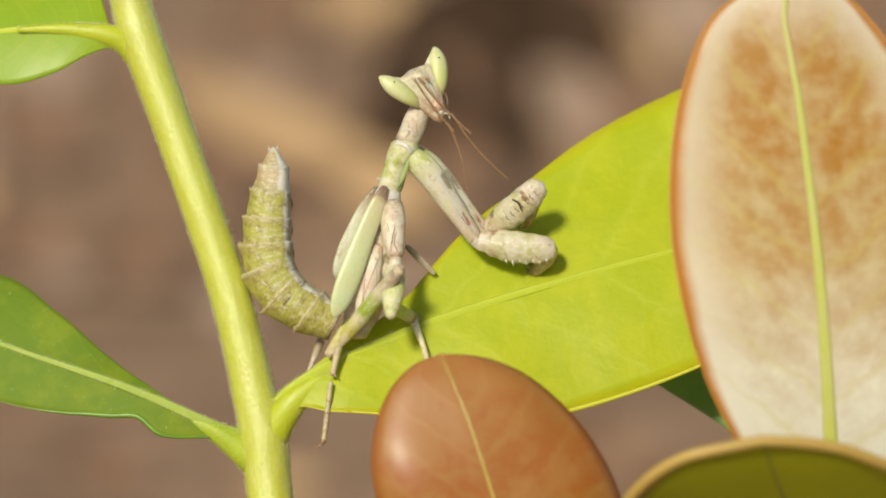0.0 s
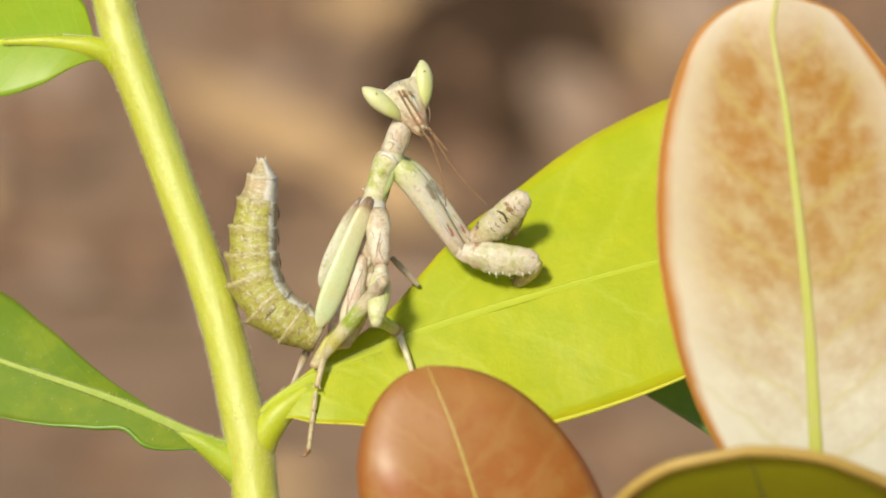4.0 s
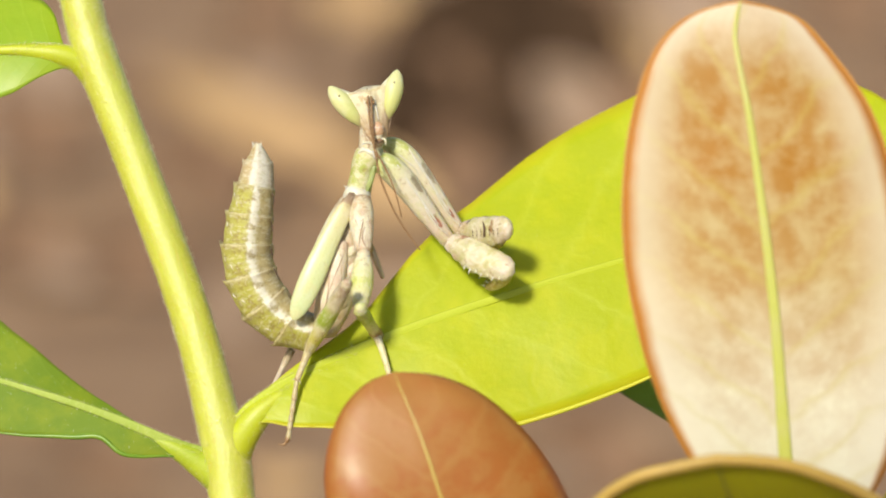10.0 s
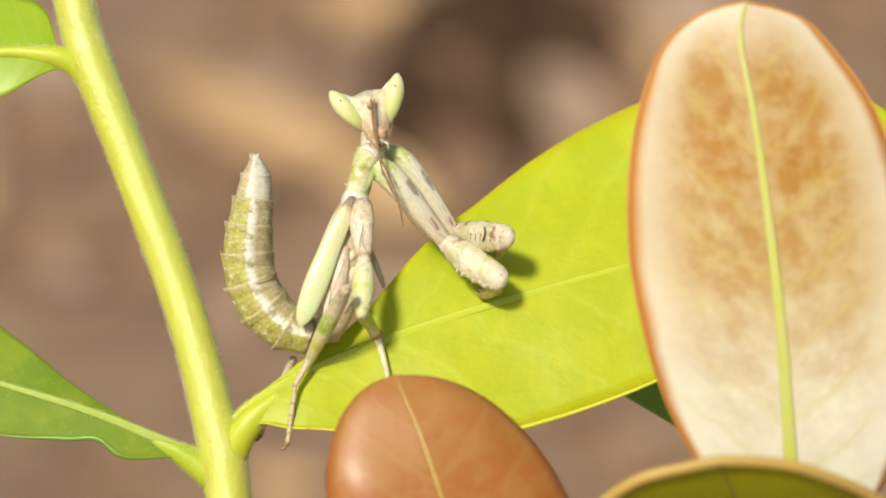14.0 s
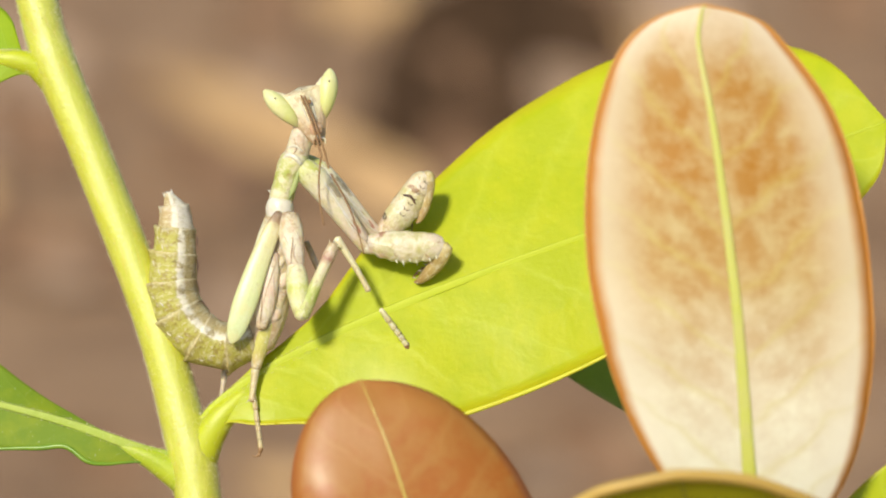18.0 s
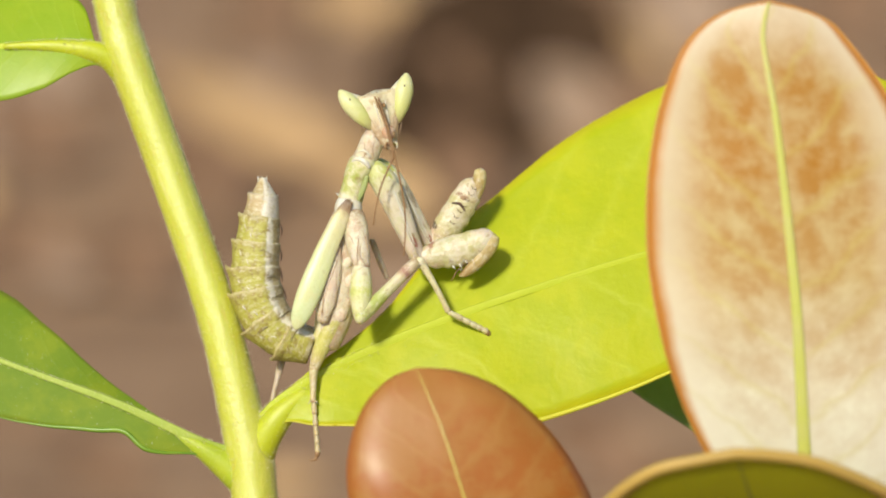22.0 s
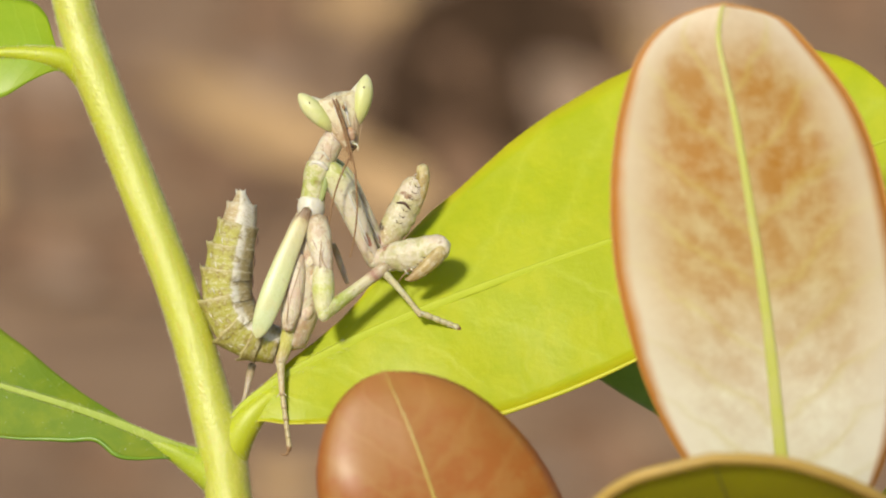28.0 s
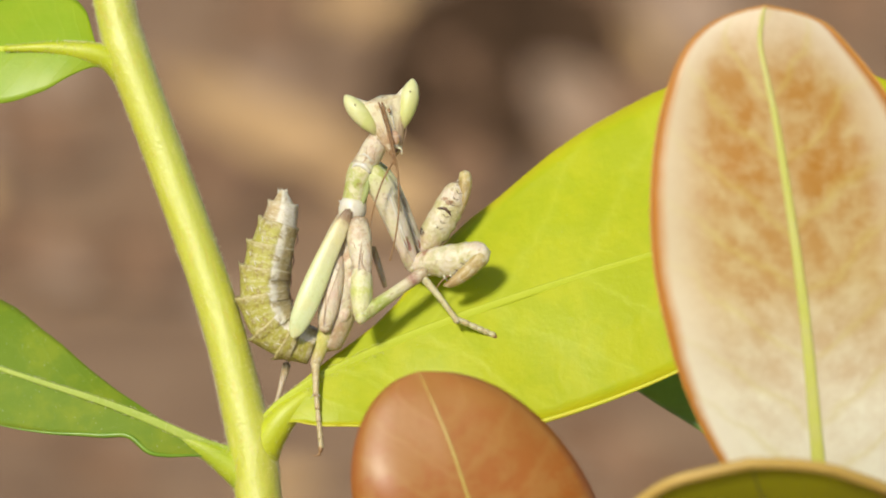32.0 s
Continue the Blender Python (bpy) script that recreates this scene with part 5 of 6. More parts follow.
def femur_shape(l, k):
    """A swollen grasping femur: nearly straight back, bellied and scalloped lower edge, blunt end."""
    s = Shape().tube([(0, -0.05 * l, 0), (0.0, 0.1 * l, 0), (0.05, 0.3 * l, 0), (0.1, 0.5 * l, 0), (0.08, 0.7 * l, 0), (0.0, 0.88 * l, 0), (-0.05, 0.99 * l, 0)],
                     [q * k for q in (0.5, 0.86, 1.16, 1.26, 1.2, 1.06, 0.74)], 28, 60, 0.62)
    for v in s.v:
        if v.x > 0.35 * k:
            v.x += 0.06 * k * (math.sin(v.y / l * 2 * math.pi * 6.5) - 0.3) * min(1.0, (v.x / k - 0.35) * 2)
        elif v.x < -0.5 * k:
            v.x += 0.025 * k * math.sin(v.y / l * 2 * math.pi * 5 + 1)
    return s


def foreleg(c0, k, f, t, near):
    l = span(c0, k)
    ob = limb("fore_coxa", Shape().tube([(0.9, -0.6, -0.5), (0.4, 0.0, -0.1), (0.1, 0.14 * l, 0), (0, 0.33 * l, 0), (0, 0.58 * l, 0), (0, 0.8 * l, 0), (0, l, 0)],
                                         [q * (0.94 if near else 0.76) for q in (0.6, 0.9, 1.04, 0.98, 0.84, 0.7, 0.6)], 18, 40, 0.7), M_COXA, c0, k, "cream coxa with brown and pink blotches")
    s = Shape()
    s.tube([(-0.35, 0.08 * l, 0.55), (-0.25, 0.4 * l, 0.6), (-0.15, 0.8 * l, 0.45)], [0.05, 0.09, 0.04], 8, 16, 0.6)
    part("coxa_ridge", s.made("coxa_ridge"), M_WHITE, ob, "pale ridge")
    for i in range(7):
        y = l * (0.22 + 0.1 * i)
        sp = Shape().spike((0.8 - 0.05 * i, y, 0.1), (1.02 - 0.06 * i, y + 0.12, 0.12), 0.06, 5)
        part("coxa_spine", sp.made("coxa_spine"), M_WHITE, ob)
    s = Shape()
    sutures(ob, l, 0.8, 0.7, ((1.1, 0.05, 0.35, 0.05), (1.9, 0.5, 0.95, 0.04)), M_WHITE)
    s.lump((0, l, 0), (0.5, 0.46, 0.42))
    part("trochanter", s.made("trochanter"), M_LEGCOXA, ob)
    l = SWING[f][1] * UNIT * (1.06 if near else 1.15)
    k_ = 0.92 if near else 0.88
    ob = limb("fore_femur", femur_shape(l, k_), M_FEMUR if near else M_FEMUR_FAR, k, f, "swollen translucent banded femur of the grasping leg")
    for i in range(7):
        y = l * (0.4 + 0.085 * i)
        long = 0.5 if i in (1, 3, 5) else 0.24
        if near:
            sp = Shape().spike((1.1 - 0.07 * i, y, 0.3), (1.16 + long - 0.07 * i, y + 0.14, 0.5), 0.1, 6)
            part("femur_spine", sp.made("femur_spine"), M_WHITE, ob, "pale spine")
        else:
            for d in (-1, 1):
                sp = Shape().spike((0.18 + d * 0.06, y, 0.7), (0.18 + d * 0.34, y + 0.22, 0.88), 0.035, 5)
                part("femur_spine", sp.made("femur_spine"), M_DARK, ob, "short dark spine")
    if not near:
        s = Shape()
        s.tube([(-0.6, 0.62 * l, 0.66), (-0.1, 0.66 * l, 0.76), (0.5, 0.62 * l, 0.7)], [0.05, 0.1, 0.06], 8, 10, 0.6)
        part("femur_band", s.made("femur_band"), M_DARK, ob, "dark brown bar")
    l = SWING[t][1] * UNIT * 1.12
    ob = limb("fore_tibia", Shape().tube([(0.1, -0.15, 0.0), (-0.05, 0.12 * l, 0.1), (-0.15, 0.35 * l, 0.1), (-0.1, 0.65 * l, 0.1), (0.05, 0.88 * l, 0.1), (0.3, 0.98 * l, 0.1)],
                                          [q * (1.0 if near else 0.8) for q in (0.5, 0.62, 0.58, 0.46, 0.28, 0.08)], 16, 32, 0.8), M_TIBIA_FORE, f, t, "folded tan tibia")
    for i in range(9):
        y = l * (0.14 + 0.09 * i)
        sp = Shape().spike((0.36, y, 0.3), (0.68, y + 0.12, 0.4), 0.05, 5)
        part("tibia_spine", sp.made("tibia_spine"), M_DARK if i % 2 else M_WHITE, ob)
    s = Shape().tube([(0.1, l * 0.8, -0.1), (0.4, l * 0.7, -0.4), (0.6, l * 0.9, -0.5), (0.5, l * 1.15, -0.5)], [0.08, 0.07, 0.06, 0.03], 6, 12)
    part("fore_tarsus", s.made("fore_tarsus"), M_ANT, ob, "thin brown foot")


foreleg("gc0", "gk", "gf", "gt", False)
foreleg("fc0", "fk", "ff", "ft", True)


def pad(a, b, label, mat, w):
    """A folded wing pad: a thick narrow leaf, broadest in its lower half, with raised veins."""
    l = span(a, b)
    s = Shape()
    s.tube([(0.05, -0.02 * l, 0), (0.1, 0.12 * l, 0.1), (0.12, 0.38 * l, 0.22), (0.02, 0.66 * l, 0.24), (-0.06, 0.85 * l, 0.14), (-0.1, 0.95 * l, 0.05), (-0.12, l, 0)],
           [0.36 * w, 0.72 * w, 0.92 * w, 1.06 * w, 0.92 * w, 0.62 * w, 0.22 * w], 22, 40, 0.34)
    ob = limb("wing_pad", s, mat, a, b, label, 0, {"a": -14, "b": -10})
    for x in (-0.35, 0.3):
        s = Shape()
        s.tube([(x * 0.5 + 0.05, 0.06 * l, 0.2), (x * 1.0 + 0.08, 0.42 * l, 0.47 - 0.22 * x * x), (x * 1.05, 0.82 * l, 0.4 - 0.2 * x * x)], [0.015, 0.022, 0.01], 6, 14)
        part("pad_vein", s.made("pad_vein"), mat, ob)


pad("wq0", "wq1", "cream-green folded wing pad with a brown patch", M_PAD_BACK, 0.85)
pad("wp0", "wp1", "pale lime wing pad", M_PAD, 0.82)


def foot(l, thick, mat, a, b, label=""):
    """A jointed foot of five beads with two claws."""
    s = Shape()
    cuts = (0, 0.34, 0.54, 0.7, 0.84, 1.0)
    for p, q in zip(cuts, cuts[1:]):
        s.tube([(0, l * p, 0), (0, l * (p + q) / 2, 0), (0, l * q, 0)], [thick * 0.8, thick, thick * 1.12], 8, 7)
    ob = limb("tarsus", s, mat, a, b, label)
    s = Shape()
    s.tube([(0, l * 0.97, 0), (0.06, l + 0.15, 0.05), (0.12, l + 0.3, 0)], [thick, thick * 0.9, 0.1], 8, 8)
    for d in (0.2, 1):
        s.tube([(0.12, l + 0.25, 0), (0.12 + d * 0.2, l + 0.5, 0.05), (0.2 + d * 0.35, l + 0.5, 0.0), (0.25 + d * 0.45, l + 0.36, 0)], [0.09, 0.07, 0.05, 0.02], 6, 8)
    part("claws", s.made("claws"), M_ANT, ob, "tiny brown claws")
    return ob


def knee(ob, l, r, mat):
    s = Shape()
    s.lump((0, l, 0), (r, r * 1.1, r))
    part("knee", s.made("knee"), mat, ob)


# far legs
far = limb("femur", tapered(span("ck0", "ck", "h"), [0.2, 0.24, 0.22, 0.16], 0.8), M_FARLEG, "ck0", "ck", "thin pale far middle leg")
limb("tibia", tapered(span("jk", "jt"), [0.3, 0.27, 0.19, 0.16, 0.15], 0.8), M_FARLEG, "jk", "jt", "thin pale pinkish far hind leg")
foot(span("jt", "je"), 0.17, M_TARSUS, "jt", "je")
# near hind leg: the hip, two banded joints side by side, a thin shin and foot
ob = limb("leg_coxa", tapered(span("hc0", "hc2"), [0.4, 0.68, 0.78, 0.7, 0.4], 0.7), M_PLATE, "hc0", "hc2", "cream and pink leg coxa")
sutures(ob, span("hc0", "hc2"), 0.72, 0.7, ((1.0, 0.15, 0.9, 0.05), (1.7, 0.1, 0.95, 0.04), (2.3, 0.3, 0.8, 0.05)), M_SUTURE)
limb("femur", tapered(span("hs", "hk", "h"), [0.42, 0.6, 0.66, 0.62, 0.5, 0.34], 0.7, 0.25), M_HINDTHIGH, "hs", "hk", "yellow-green hind femur")
l = SWING["hc1"][1] * UNIT
ob = limb("tibia", tapered(l, [0.42, 0.54, 0.56, 0.6, 0.56, 0.48, 0.36], 0.75), M_HINDFEMUR, "hc1", "hk", "green, cream and brown banded hind leg")
knee(ob, 0.0, 0.42, M_THORAX)
knee(ob, l, 0.34, M_TARSUS)
ob = limb("shin", tapered(span("hk", "ht1"), [0.33, 0.26, 0.22, 0.22], 0.85), M_TARSUS, "hk", "ht1", "thin pinkish shin")
s = Shape()
for d in (-1, 1):
    s.spike((0.15 * d, span("hk", "ht1") * 0.95, 0.1), (0.42 * d, span("hk", "ht1") + 0.25, 0.12), 0.06, 5)
part("tibial_spurs", s.made("tibial_spurs"), M_LEGCOXA, ob)
foot(span("ht1", "he"), 0.19, M_TARSUS, "ht1", "he", "thin jointed foot")
# near middle leg
ob = limb("leg_coxa", tapered(span("mc0", "mc1", "h") * 1.12, [0.8, 0.92, 0.86, 0.74, 0.55], 0.7), M_LEGCOXA, "mc0", "mc1", "cream and tan leg coxa")
sutures(ob, span("mc0", "mc1", "h") * 1.1, 0.82, 0.7, ((0.9, 0.05, 0.6, 0.05), (1.5, 0.2, 0.95, 0.045), (2.2, 0.1, 0.7, 0.05), (1.9, 0.6, 1.0, 0.05)), M_SUTURE)
ob = limb("femur", tapered(span("mc1", "mk", "h"), [0.46, 0.7, 0.8, 0.8, 0.68, 0.5], 0.7), M_MIDFEMUR, "mc1", "mk", "pale green middle femur")
knee(ob, 0.0, 0.5, M_THORAX)
knee(ob, span("mc1", "mk", "h"), 0.46, M_MIDFEMUR)
l = SWING["mt"][1] * UNIT * 1.16
ob = limb("tibia", tapered(l, [0.5, 0.52, 0.47, 0.43, 0.42, 0.46, 0.4], 0.8), M_MIDTIBIA, "mk", "mt", "banded tibia")
s = Shape()
for d in (-1, 1):
    s.spike((0.25 * d, l * 0.98, 0.15), (0.5 * d, l + 0.3, 0.2), 0.07, 5)
part("tibial_spurs", s.made("tibial_spurs"), M_LEGCOXA, ob)
limb("metatarsus", tapered(span("mt", "mm", "h"), [0.32, 0.26, 0.22, 0.2, 0.22], 0.9, -0.08, 10), M_TARSUS_PALE, "mt", "mm", "thin pale foot")
foot(span("mm", "me", "h"), 0.21, M_TARSUS_PALE, "mm", "me", "jointed pale foot")


# ---- everything that moves ----
def sway(base, x, y, turn):
    """A pose at base, shifted by grid steps across the view and turned in it."""
    k = UNIT * (DIST * 1000 - base.z) / (DIST * 1000)
    return Matrix.Translation((base + Vector((x * k, y * k, 0))) * MM) @ pose(0, 0, 0, 0, 0, turn)


def motions():
    walk(plant, [(t, VIEW @ sway(NODE, x, y, a)) for t, x, y, a in (
        (0, 76.0, 29.6, -1.35), (0.5, 67.2, 27.0, -1.39), (1, 51.8, 24.3, -1.15), (1.5, 51.8, 29.0, -0.75), (2, 76.5, 23.5, -1.75),
        (2.5, 69.0, 16.9, -1.71), (3, 61.1, 14.7, -1.51), (3.5, 52.0, 11.5, -1.23), (5.5, 53.0, 5.0, -1.08), (6, 38.9, 3.1, -1.05),
        (6.5, 24.9, 3.6, -0.70), (7, 11.1, -2.5, -0.30), (7.5, 3.0, 0.2, 0.11), (8, 43.8, 2.1, -1.36), (8.5, 36.1, 0.7, -1.24),
        (9, 0.0, -0.0, -0.00), (9.5, -4.2, -0.9, 0.10), (10, 9.3, -0.4, -0.23), (10.5, -8.8, -2.3, 0.21), (11, 15.9, 0.1, -0.25),
        (11.5, 23.7, 1.6, -1.01), (12, 52.3, 4.4, -1.54), (12.5, 50.4, 3.6, -1.35), (13, 44.5, 1.7, -1.31),
        (13.5, 42.8, 2.1, -1.35), (14, 3.0, -1.4, 0.11), (14.5, 29.7, 1.4, -0.77), (16.5, -1.8, -0.8, -0.75),
        (17, -69.1, -12.5, 1.27), (17.1, -97.0, -14.0, 1.9), (17.2, -101.0, -14.5, 2.3), (17.3, -50.8, -14.4, 2.27), (17.5, -74.3, -14.1, 1.50), (17.6, -44.6, -7.5, 2.40),
        (17.9, -12.4, -10.7, 1.05), (18, -52.0, -5.6, 0.81), (18.5, -16.1, -7.6, 0.46), (19, -12.2, 1.6, 0.82),
        (19.5, 24.3, 5.8, -0.84), (20, 42.1, 5.8, -1.53), (20.5, 18.7, 2.2, -0.44), (21, -4.8, -2.3, -0.05),
        (21.5, 41.5, 1.1, -0.86), (22, 51.5, 0.4, -1.32), (22.5, 56.3, 4.4, -1.39), (23, 66.9, 3.2, -1.56),
        (23.5, 71.4, 5.0, -1.72), (24, 60.6, 2.5, -1.36), (24.5, 49.1, 2.6, -0.87), (25, 21.6, 2.8, -0.35),
        (25.5, -4.6, -4.3, 0.27), (27.5, 13.7, -2.8, -0.20), (28, 2.7, -2.1, 0.26), (28.5, 55.2, -1.6, -1.10),
        (29, 55.0, 0.5, -0.74), (29.5, 42.3, -1.6, -0.45), (30, 70.5, 0.1, -1.37), (30.5, 40.9, -1.8, -0.56),
        (31, 74.3, -5.5, -1.69), (31.5, 50.5, -2.9, -0.98), (32, 57.9, -0.8, -0.91))])
    walk(left_leaf, [(t, sway(at(385, 770, 0) - NODE, x, y, a)) for t, x, y, a in (
        (0, -1.1, 1.0, -0.47), (0.5, -1.4, 1.2, -0.58), (1, -2.3, 1.2, -0.74), (1.5, -2.1, 1.0, -0.88), (2, -2.4, 1.6, -0.83),
        (2.5, -1.8, 1.6, -0.66), (3, -1.4, 1.2, -0.49), (3.5, -1.4, 1.0, -0.55), (5.5, -0.4, 0.9, -0.45), (6, -0.4, 0.8, 0.02),
        (6.5, -1.1, 0.5, 0.02), (7, -0.5, 0.4, -0.09), (7.5, 0.1, -0.0, -0.09), (8, -1.5, 1.2, -0.36), (8.5, -0.3, 0.9, -0.26),
        (9, 0.0, -0.0, -0.00), (9.5, -0.8, -0.3, -0.02), (10, -0.2, 0.3, -0.06), (10.5, -1.8, 0.1, -0.33), (11, -1.1, 0.3, -0.24),
        (11.5, -3.6, 1.0, -1.05), (12, -1.8, 1.4, -0.62), (12.5, -1.6, 1.5, -0.94), (13, -2.7, 1.4, -0.75),
        (13.5, -2.6, 1.8, -0.68), (14, 1.6, 0.0, -0.06), (14.5, 1.1, 0.8, -0.28), (16.5, 0.9, 0.1, 1.01), (17, -1.8, -0.2, 4.12),
        (17.3, -9.9, -0.7, -0.05), (17.5, -0.4, -0.0, 2.68), (17.6, -12.1, -1.0, 0.42), (17.9, -13.1, -1.3, 1.41),
        (18, 0.2, 0.1, 1.95), (18.5, 1.3, 0.2, 2.68), (19, -0.1, -0.0, -0.38), (19.5, -2.7, -0.2, -1.44), (20, 2.2, 0.1, -1.54),
        (20.5, 0.0, -0.0, -1.07), (21, -0.7, -0.1, 0.25), (21.5, 0.9, 0.0, -1.39), (22, -1.0, -0.1, -1.57),
        (22.5, 0.4, -0.0, -2.08), (23, 0.5, -0.0, -2.26), (23.5, 1.3, 0.0, -2.01), (24, 1.4, 0.0, -2.23), (24.5, 2.4, 0.1, -0.92),
        (25, 1.6, 0.1, -0.51), (25.5, 0.7, 0.1, 0.29), (27.5, -1.5, 0.2, 0.16), (28, -0.6, -0.0, 0.09), (28.5, 0.5, 0.8, 0.06),
        (29, 1.7, 0.7, -0.05), (29.5, 0.2, 0.5, 0.11), (30, 0.2, 1.3, -0.13), (30.5, 0.0, 0.8, -0.03), (31, 2.0, 0.5, 0.70),
        (31.5, -0.3, 0.6, 0.25), (32, 0.7, 0.6, -0.02))])
    walk(green_leaf, [(t, sway(at(385, 770, 0) - NODE, x, y, a)) for t, x, y, a in (
        (0, -0.0, -0.0, -0.05), (0.5, -0.0, -0.0, -0.30), (1, -0.7, -0.3, 0.17), (1.5, -0.8, -0.4, -0.21), (2, -0.3, -0.1, 0.29),
        (2.5, -0.5, -0.2, 0.12), (3, -0.8, -0.3, -0.13), (3.5, -0.9, -0.4, -0.00), (5.5, 0.6, 0.3, -0.54), (6, 0.4, 0.2, -0.22),
        (6.5, 0.2, 0.1, -0.04), (7, -0.4, -0.2, 0.73), (7.5, 0.0, 0.0, 0.08), (8, 0.0, 0.0, 0.89), (8.5, 0.9, 0.4, 0.58),
        (9, 0.0, -0.0, -0.00), (9.5, -0.5, -0.2, 0.92), (10, 0.4, 0.2, 0.21), (10.5, -0.4, -0.2, 0.61), (11, 0.2, 0.1, -0.07),
        (11.5, -1.7, -0.8, 2.42), (12, -0.4, -0.2, 0.69), (12.5, -0.3, -0.2, 0.87), (13, -1.0, -0.5, 1.72),
        (13.5, -0.7, -0.3, 0.79), (14, 0.7, 0.3, -1.07), (14.5, 1.0, 0.5, -0.46), (16.5, -0.0, -0.0, 0.52), (17, 0.0, 0.0, 2.23),
        (17.3, 0.0, -0.0, -0.27), (17.5, -0.0, -0.0, 2.50), (17.6, 0.0, -0.0, 2.50), (17.9, 0.0, 0.0, 0.35), (18, 1.5, 0.7, 2.78),
        (18.5, 2.3, 1.1, 0.43), (19, -0.5, -0.2, 1.33), (19.5, -1.1, -0.6, 3.24), (20, 1.4, 0.7, 1.95), (20.5, 0.3, 0.1, 1.69),
        (21, 0.3, 0.2, 1.73), (21.5, -0.1, -0.1, 1.75), (22, -0.3, -0.1, 2.11), (22.5, 0.1, 0.0, 1.87), (23, 0.0, 0.0, 1.96),
        (23.5, 0.0, 0.0, 1.51), (24, 0.4, 0.2, 1.46), (24.5, 0.7, 0.3, 0.66), (25, 0.3, 0.2, 0.91), (25.5, -0.0, -0.0, 1.37),
        (27.5, -0.6, -0.3, 2.92), (28, 0.0, -0.0, 2.64), (28.5, 0.5, 0.3, 1.95), (29, 0.8, 0.4, 1.27), (29.5, 0.4, 0.2, 1.32),
        (30, 0.2, 0.1, 2.02), (30.5, 0.1, 0.0, 2.39), (31, 1.2, 0.6, 1.31), (31.5, 0.4, 0.2, 1.67), (32, 0.6, 0.3, 1.64))])
    walk(red_leaf, [(t, sway(at(1380, 860, 10) - NODE, x, y, a)) for t, x, y, a in (
        (0, 11.3, 25.9, 0.77), (0.5, 8.0, 26.6, 0.52), (1, 7.7, 26.9, 0.56), (1.5, 8.7, 19.8, 0.16), (2, 4.8, 34.7, 0.57),
        (2.5, 1.3, 32.6, 0.21), (3, 4.8, 28.6, 0.62), (3.5, 10.4, 23.2, 0.32), (5.5, 9.3, 18.0, 0.18), (6, 5.4, 16.8, 1.05),
        (6.5, 2.0, 12.2, 0.40), (7, 1.0, 2.9, -0.05), (7.5, -0.3, -2.7, 0.16), (8, -4.0, 26.4, 0.77), (8.5, -1.3, 21.7, 0.34),
        (9, 0.0, -0.0, -0.00), (9.5, 5.7, 1.1, 0.49), (10, 1.7, 2.9, 0.23), (10.5, 3.9, -1.4, -0.21), (11, 8.8, 5.6, -0.04),
        (11.5, 4.9, 31.7, 0.44), (12, -3.2, 33.9, 0.67), (12.5, 4.5, 30.2, 0.74), (13, -4.9, 32.0, 0.72), (13.5, -6.4, 30.4, 0.17),
        (14, 16.7, -3.6, -0.11), (14.5, 9.5, 16.5, 0.48), (16.5, 7.4, 14.6, 0.75), (17, 30.0, -22.2, -1.00),
        (17.3, -12.5, -40.4, -1.43), (17.5, 7.1, -31.7, -0.94), (17.6, -5.6, -41.6, -0.60), (17.9, -21.8, -21.6, -1.00),
        (18, -0.4, -16.2, -0.85), (18.5, 2.7, -22.4, -0.21), (19, -7.2, -14.2, -0.78), (19.5, -18.6, 17.4, 0.27),
        (20, -18.5, 26.0, 0.97), (20.5, -17.6, 8.5, 0.78), (21, -16.9, -5.8, -0.83), (21.5, -14.1, 7.2, 0.31),
        (22, -8.7, 18.5, 0.15), (22.5, -7.3, 25.1, 0.52), (23, -10.1, 25.9, 0.39), (23.5, -11.1, 26.1, 0.56),
        (24, -4.0, 19.4, -0.11), (24.5, 3.0, 8.3, 0.33), (25, 3.4, 1.3, -0.22), (25.5, -1.6, -5.8, -0.51), (27.5, 1.8, 1.3, 2.18),
        (28, 2.9, -5.3, 1.46), (28.5, 7.1, 12.0, 2.17), (29, 11.9, 6.4, 2.17), (29.5, 8.8, 0.6, 2.17), (30, -2.7, 17.4, 2.79),
        (30.5, -3.2, 4.4, 2.58), (31, 4.3, 13.5, 3.06), (31.5, 5.8, 9.2, 2.38), (32, 10.4, 8.8, 2.01))])
